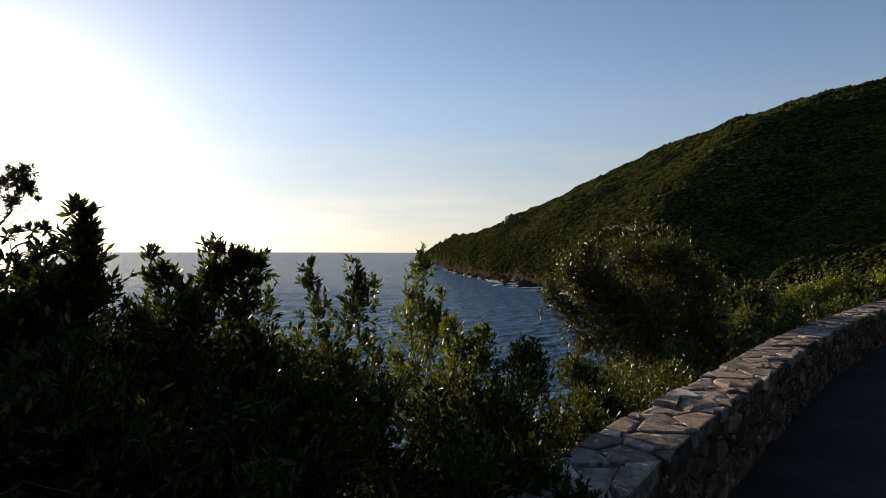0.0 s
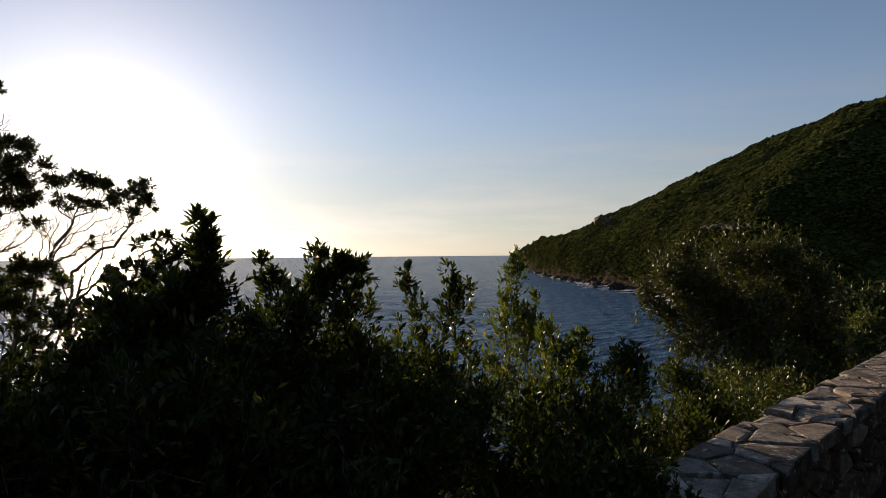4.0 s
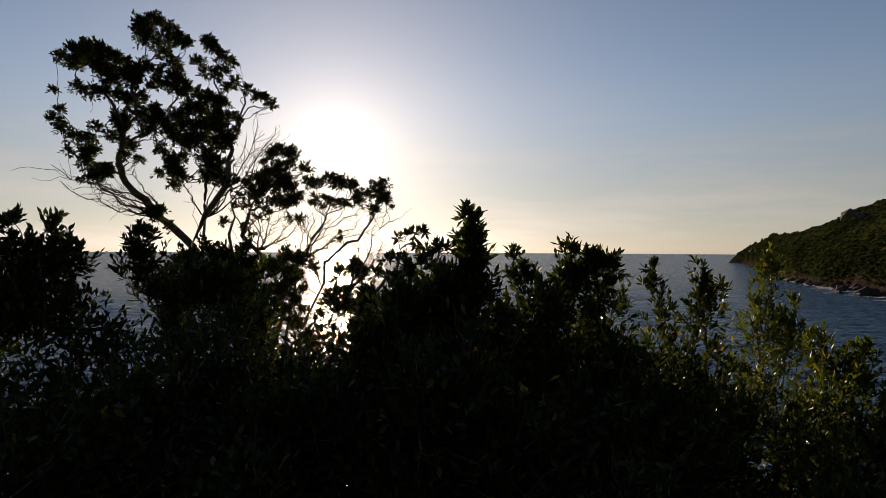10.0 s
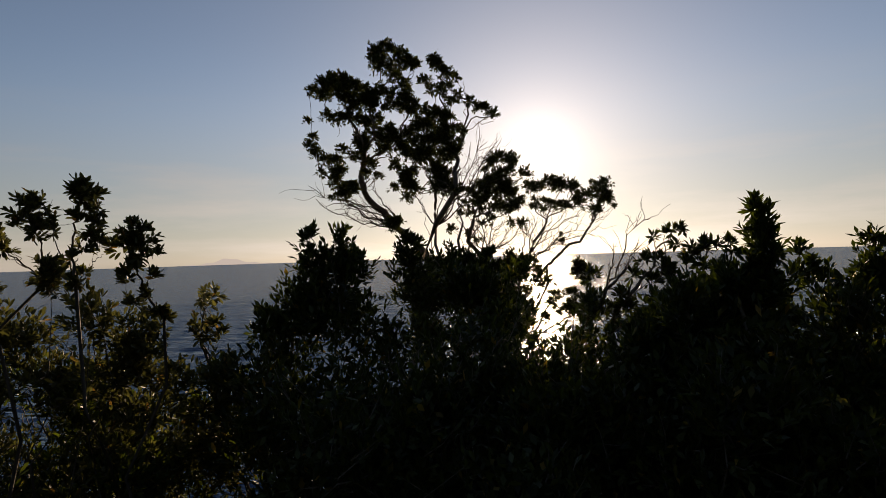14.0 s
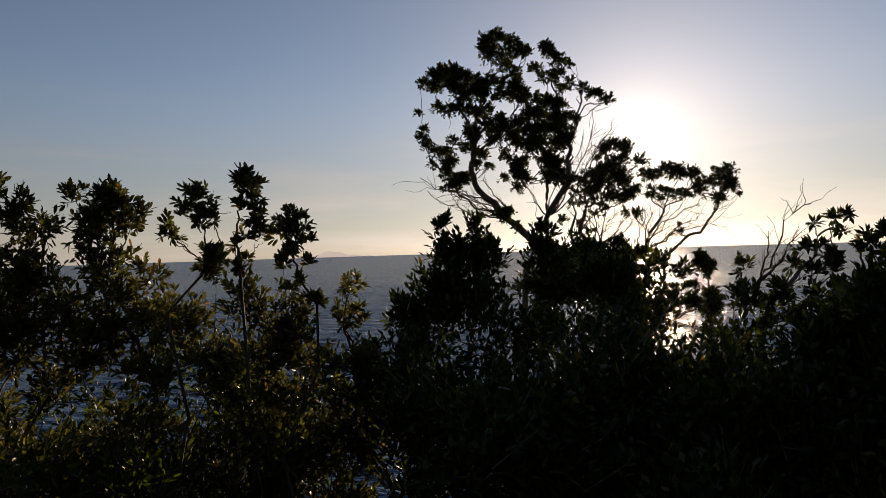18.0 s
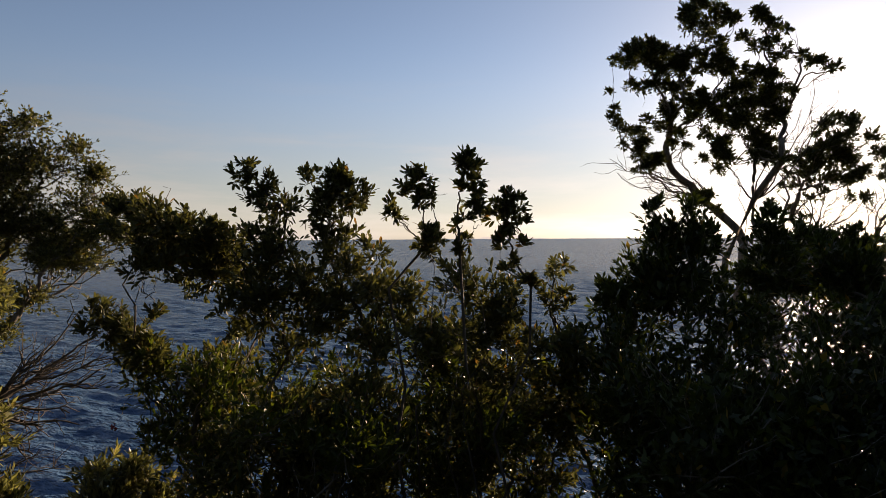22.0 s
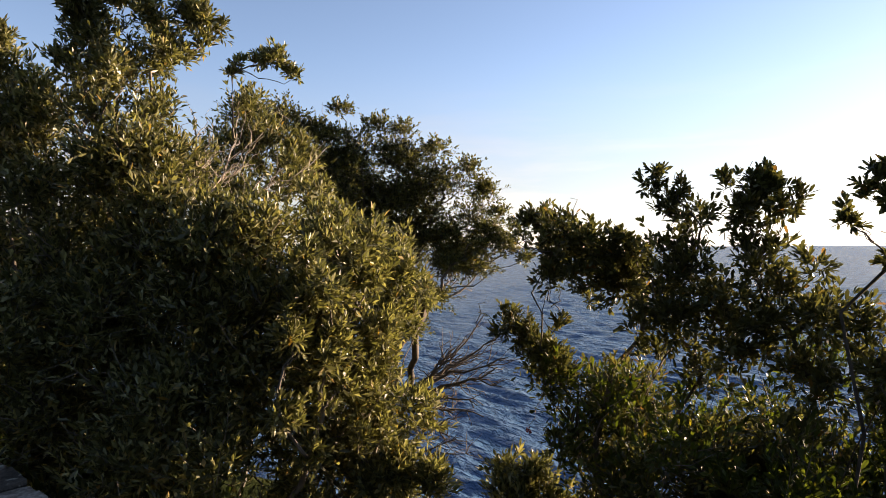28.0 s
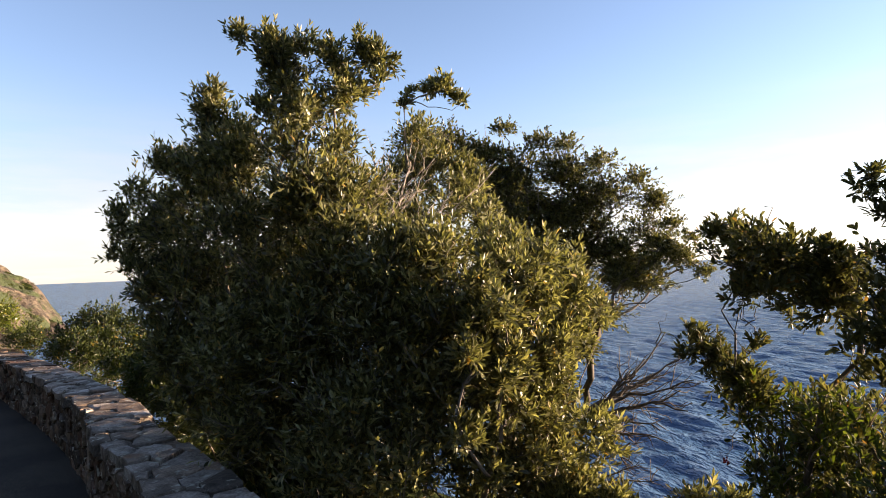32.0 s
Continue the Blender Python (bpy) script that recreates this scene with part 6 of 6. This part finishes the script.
# road surface between the parapet and the hillside
s = np.arange(0, END, 0.4)
across = np.array([0.1, -0.05, -0.5, -1.2, -2.2, -3.5, -5.0, -6.9])
pts = []
for w in across:
    p = on_wall(s, np.full(len(s), w))
    pts.append(np.c_[p, road_z(p[:, 0], p[:, 1]) + 0.0])
pts = np.stack(pts, 1)
m = len(across)
i, j = np.meshgrid(np.arange(len(s) - 1), np.arange(m - 1), indexing="ij")
quads = np.stack([i * m + j, (i + 1) * m + j, (i + 1) * m + j + 1, i * m + j + 1], -1).reshape(-1, 4)
road = new("road", mesh_of("road", pts.reshape(-1, 3), quads, [ASPHALT]))
tagged(road, "dark worn asphalt of the coast road", "road", kind="structure")

# ---- far scrub ----
ICO_V, ICO_F = BALL_V, BALL_F
DOME_F = np.array([f for f in ICO_F if ICO_V[f].mean(0)[2] > -0.6])
a = np.radians(np.arange(0, 360, 72))
TUFT_V = np.concatenate([[[0, 0, 1.0]], np.stack([np.cos(a), np.sin(a), np.full(5, -0.35)], 1)])
TUFT_F = np.array([[0, k + 1, (k + 1) % 5 + 1] for k in range(5)])


def scrub(name, label, bearings, reach, count, size, seed, low=-25.5, shape=None, back_=0.0):
    """Rounded bushes scattered over the slopes, as one mesh."""
    rng = np.random.default_rng(seed)
    a = np.radians(rng.uniform(*bearings, count))
    near, far = np.maximum(np.interp(np.degrees(a), COLS[0], COLS[3]), reach[0]), np.minimum(np.interp(np.degrees(a), COLS[0], COLS[6]) * 1.02, reach[1])
    r = near + (far - near) * rng.random(count) ** 1.1 - np.where(rng.random(count) < back_, 0.5 * near * rng.random(count), 0)
    x, y = -np.sin(a) * r, np.cos(a) * r
    z = rough(x, y, land(x, y))
    e = 2.0
    gx = (rough(x + e, y, land(x + e, y)) - z) / e
    gy = (rough(x, y + e, land(x, y + e)) - z) / e
    steep = np.hypot(gx, gy)
    keep = (z > low) & ((steep < 2.0) | (rng.random(count) < 0.45)) & (beyond(x, y) > 0.9)
    x, y, z, r = x[keep], y[keep], z[keep], r[keep]
    n = len(x)
    R = size * rng.lognormal(0, 0.35, n) * np.clip(r / 350, 0.45, 1.6)
    sv, sf = shape or (ICO_V, DOME_F)
    d = sv[None] * (1 + rng.uniform(-0.32, 0.32, (n, len(sv), 1)))
    v = d * np.stack([R * rng.uniform(0.8, 1.3, n), R * rng.uniform(0.8, 1.3, n), R * rng.uniform(0.4, 0.65, n)], 1)[:, None]
    v = v + np.stack([x, y, z + 0.25 * R], 1)[:, None]
    f = sf[None] + (np.arange(n) * len(sv))[:, None, None]
    ob = new(name, mesh_of(name, v.reshape(-1, 3), f.reshape(-1, 3), [SCRUB], True))
    tagged(ob, label, "scrub", kind="stuff")
    return ob


scrub("hillside_scrub", "dense green maquis scrub covering the far hillside", (-42, 1.6), (110, 1800), 30000, 0.62, 71, back_=0.12)
scrub("low_scrub", "close green maquis between the larger bushes of the hillside", (-42, 1.6), (140, 1800), 150000, 0.85, 73, back_=0.12, shape=(TUFT_V, TUFT_F))
scrub("headland_scrub", "patchy green scrub on the rocky headland", (149.5, 160), (60, 520), 1500, 0.5, 72, shape=(TUFT_V, TUFT_F))

# bare rock of the headland across the water
a = np.radians(np.linspace(148.2, 158.0, 60))
r = np.linspace(400, 492, 50)
rr, aa = np.meshgrid(r, a, indexing="ij")
x, y = (-np.sin(aa) * rr).ravel(), (np.cos(aa) * rr).ravel()
z = rough(x, y, land(x, y)) + 0.5 + np.array([2.2 * noise.ridged_multi_fractal(Vector((px * 0.06, py * 0.06, 1.0)), 0.9, 2.0, 4, 1.0, 2.0) - 2.4 for px, py in zip(x, y)])
i, j = np.meshgrid(np.arange(49), np.arange(59), indexing="ij")
quads = np.stack([i * 60 + j, i * 60 + j + 1, (i + 1) * 60 + j + 1, (i + 1) * 60 + j], -1).reshape(-1, 4)
HEAD, nt, p, _ = nodes_of("headland_rock")
f1, f2 = noise_node(nt, 0.25, 8, 0.7), noise_node(nt, 0.045, 4, 0.6)
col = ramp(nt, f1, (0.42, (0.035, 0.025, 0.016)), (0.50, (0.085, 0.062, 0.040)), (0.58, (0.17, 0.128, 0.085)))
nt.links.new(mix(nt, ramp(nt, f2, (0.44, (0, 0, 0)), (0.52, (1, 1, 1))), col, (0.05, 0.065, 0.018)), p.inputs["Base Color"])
p.inputs["Roughness"].default_value = 0.9
bump(nt, f1, 1.0, 3.0, p)
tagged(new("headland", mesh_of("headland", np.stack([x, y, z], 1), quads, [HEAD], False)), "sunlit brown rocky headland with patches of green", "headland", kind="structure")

# bare rock that breaks through the scrub above the far coast road, and the stones of its parapet
def stones(name, label, category, places, size, flat, mat, seed):
    rng = np.random.default_rng(seed)
    out = []
    for x, y, z in places:
        R = size * rng.lognormal(0, 0.45)
        v = BALL_V * (1 + rng.uniform(-0.38, 0.38, (len(BALL_V), 1))) * np.array([R * 1.5, R * 1.1, R * flat])
        out.append((v + np.array([x, y, z]), BALL_F))
    tagged(new(name, mesh_of(name, *join(out), [mat], False)), label, category, kind="stuff")


def on_slope(bearing, slope):
    """The place on the far hillside that is met by a sight line of this bearing and slope."""
    r = np.arange(150, 900, 2.5)
    x, y = -math.sin(radians(bearing)) * r, math.cos(radians(bearing)) * r
    z = land(x, y)
    k = int(np.argmax(z > 1.65 + slope * r))
    return x[k], y[k], float(rough(x[k:k + 1], y[k:k + 1], z[k:k + 1])[0]) + 0.3


rng = np.random.default_rng(76)
cut = [on_slope(b, 0.027 + rng.normal(0, 0.0016)) for b in np.arange(-18.4, -14.6, 0.055)]
stones("rock_cutting", "bare brown rock cutting above the far coast road", "rocks", cut, 1.1, 0.9, HEAD, 78)
ledge = [on_slope(b, 0.036 + 0.9 * radians(-5.6 - b) * 0.35 + rng.normal(0, 0.003)) for b in np.arange(-7.2, -5.6, 0.04)]
stones("rock_ledge", "bare brown rock ledge on the spur", "rocks", ledge, 1.7, 1.3, HEAD, 79)
rail = [on_slope(b, 0.0075 + 0.0004 * (b + 32)) for b in np.arange(-34.2, -30.0, 0.06)]
stones("road_edge_stones", "pale stones along the edge of the far coast road", "rocks", rail, 0.42, 0.7, STONE_FACE, 80)

# rocks and foam along the far shore
rng = np.random.default_rng(77)
places = []
for _ in range(1000):
    b = rng.uniform(-14, 0.4) if rng.random() < 0.85 else rng.uniform(148, 153)
    near = float(np.interp(b, COLS[0], COLS[3])) + rng.normal(0, 8) - (rng.exponential(14) if math.sin(b * 3.1) > 0.55 else 0)
    places.append((-math.sin(radians(b)) * near, math.cos(radians(b)) * near, SEA_Z + rng.uniform(-0.4, 0.7)))
stones("shore_rocks", "dark wet rocks along the foot of the cliffs", "rocks", places, 1.8, 0.85, ROCK, 81)
foam = []
for k in range(800):
    b = rng.uniform(-19, -0.2)
    off = rng.exponential(20) - 6
    near = float(np.interp(b, COLS[0], COLS[3])) - off
    long_, wide_ = rng.uniform(2.5, 10) * (1.2 if off < 15 else 0.8), rng.uniform(0.8, 3.2)
    u = np.linspace(0, 2 * np.pi, 28, endpoint=False)
    jag = np.array([0.75 + 0.6 * noise.noise(Vector((math.cos(t) * 2.2, math.sin(t) * 2.2, k * 1.7))) for t in u])
    turn_ = radians(b + rng.normal(25, 14))
    lx, ly = np.cos(u) * long_ * jag, np.sin(u) * wide_ * jag
    x = -math.sin(radians(b)) * near + lx * math.cos(turn_) - ly * math.sin(turn_)
    y = math.cos(radians(b)) * near + lx * math.sin(turn_) + ly * math.cos(turn_)
    foam.append((np.c_[x, y, np.full(28, SEA_Z + 0.42 + 0.0005 * k)], np.arange(28)[None, :]))
tagged(new("surf", mesh_of("surf", *join(foam), [FOAM], True)), "broken white surf along the rocky shore", "surf", kind="stuff")

# a far island, its haze put into a pale self-glowing colour
ISLE, nt, p, out = nodes_of("glowing_haze")
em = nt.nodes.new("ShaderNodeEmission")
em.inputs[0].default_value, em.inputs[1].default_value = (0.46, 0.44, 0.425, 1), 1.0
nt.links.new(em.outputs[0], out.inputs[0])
u = np.linspace(0, 1, 40)
a = np.radians(60.8 + 7.8 * u)
h = 3 + 22 * np.exp(-((u - 0.5) / 0.13) ** 2) * 0.8 + 14 * np.exp(-((u - 0.45) / 0.3) ** 2) + 3 * np.sin(u * 37)
h *= 1.35 * np.sin(np.pi * u) ** 0.35
top = np.stack([-np.sin(a) * 4860, np.cos(a) * 4860, SEA_Z + h], 1)
low = top * np.array([1, 1, 0]) + np.array([0, 0, SEA_Z - 2])
back_ = low * np.array([1.012, 1.012, 1])
i = np.arange(39)
quads = np.concatenate([np.stack([i, i + 1, 40 + i + 1, 40 + i], 1), np.stack([40 + i, 40 + i + 1, 80 + i + 1, 80 + i], 1)])
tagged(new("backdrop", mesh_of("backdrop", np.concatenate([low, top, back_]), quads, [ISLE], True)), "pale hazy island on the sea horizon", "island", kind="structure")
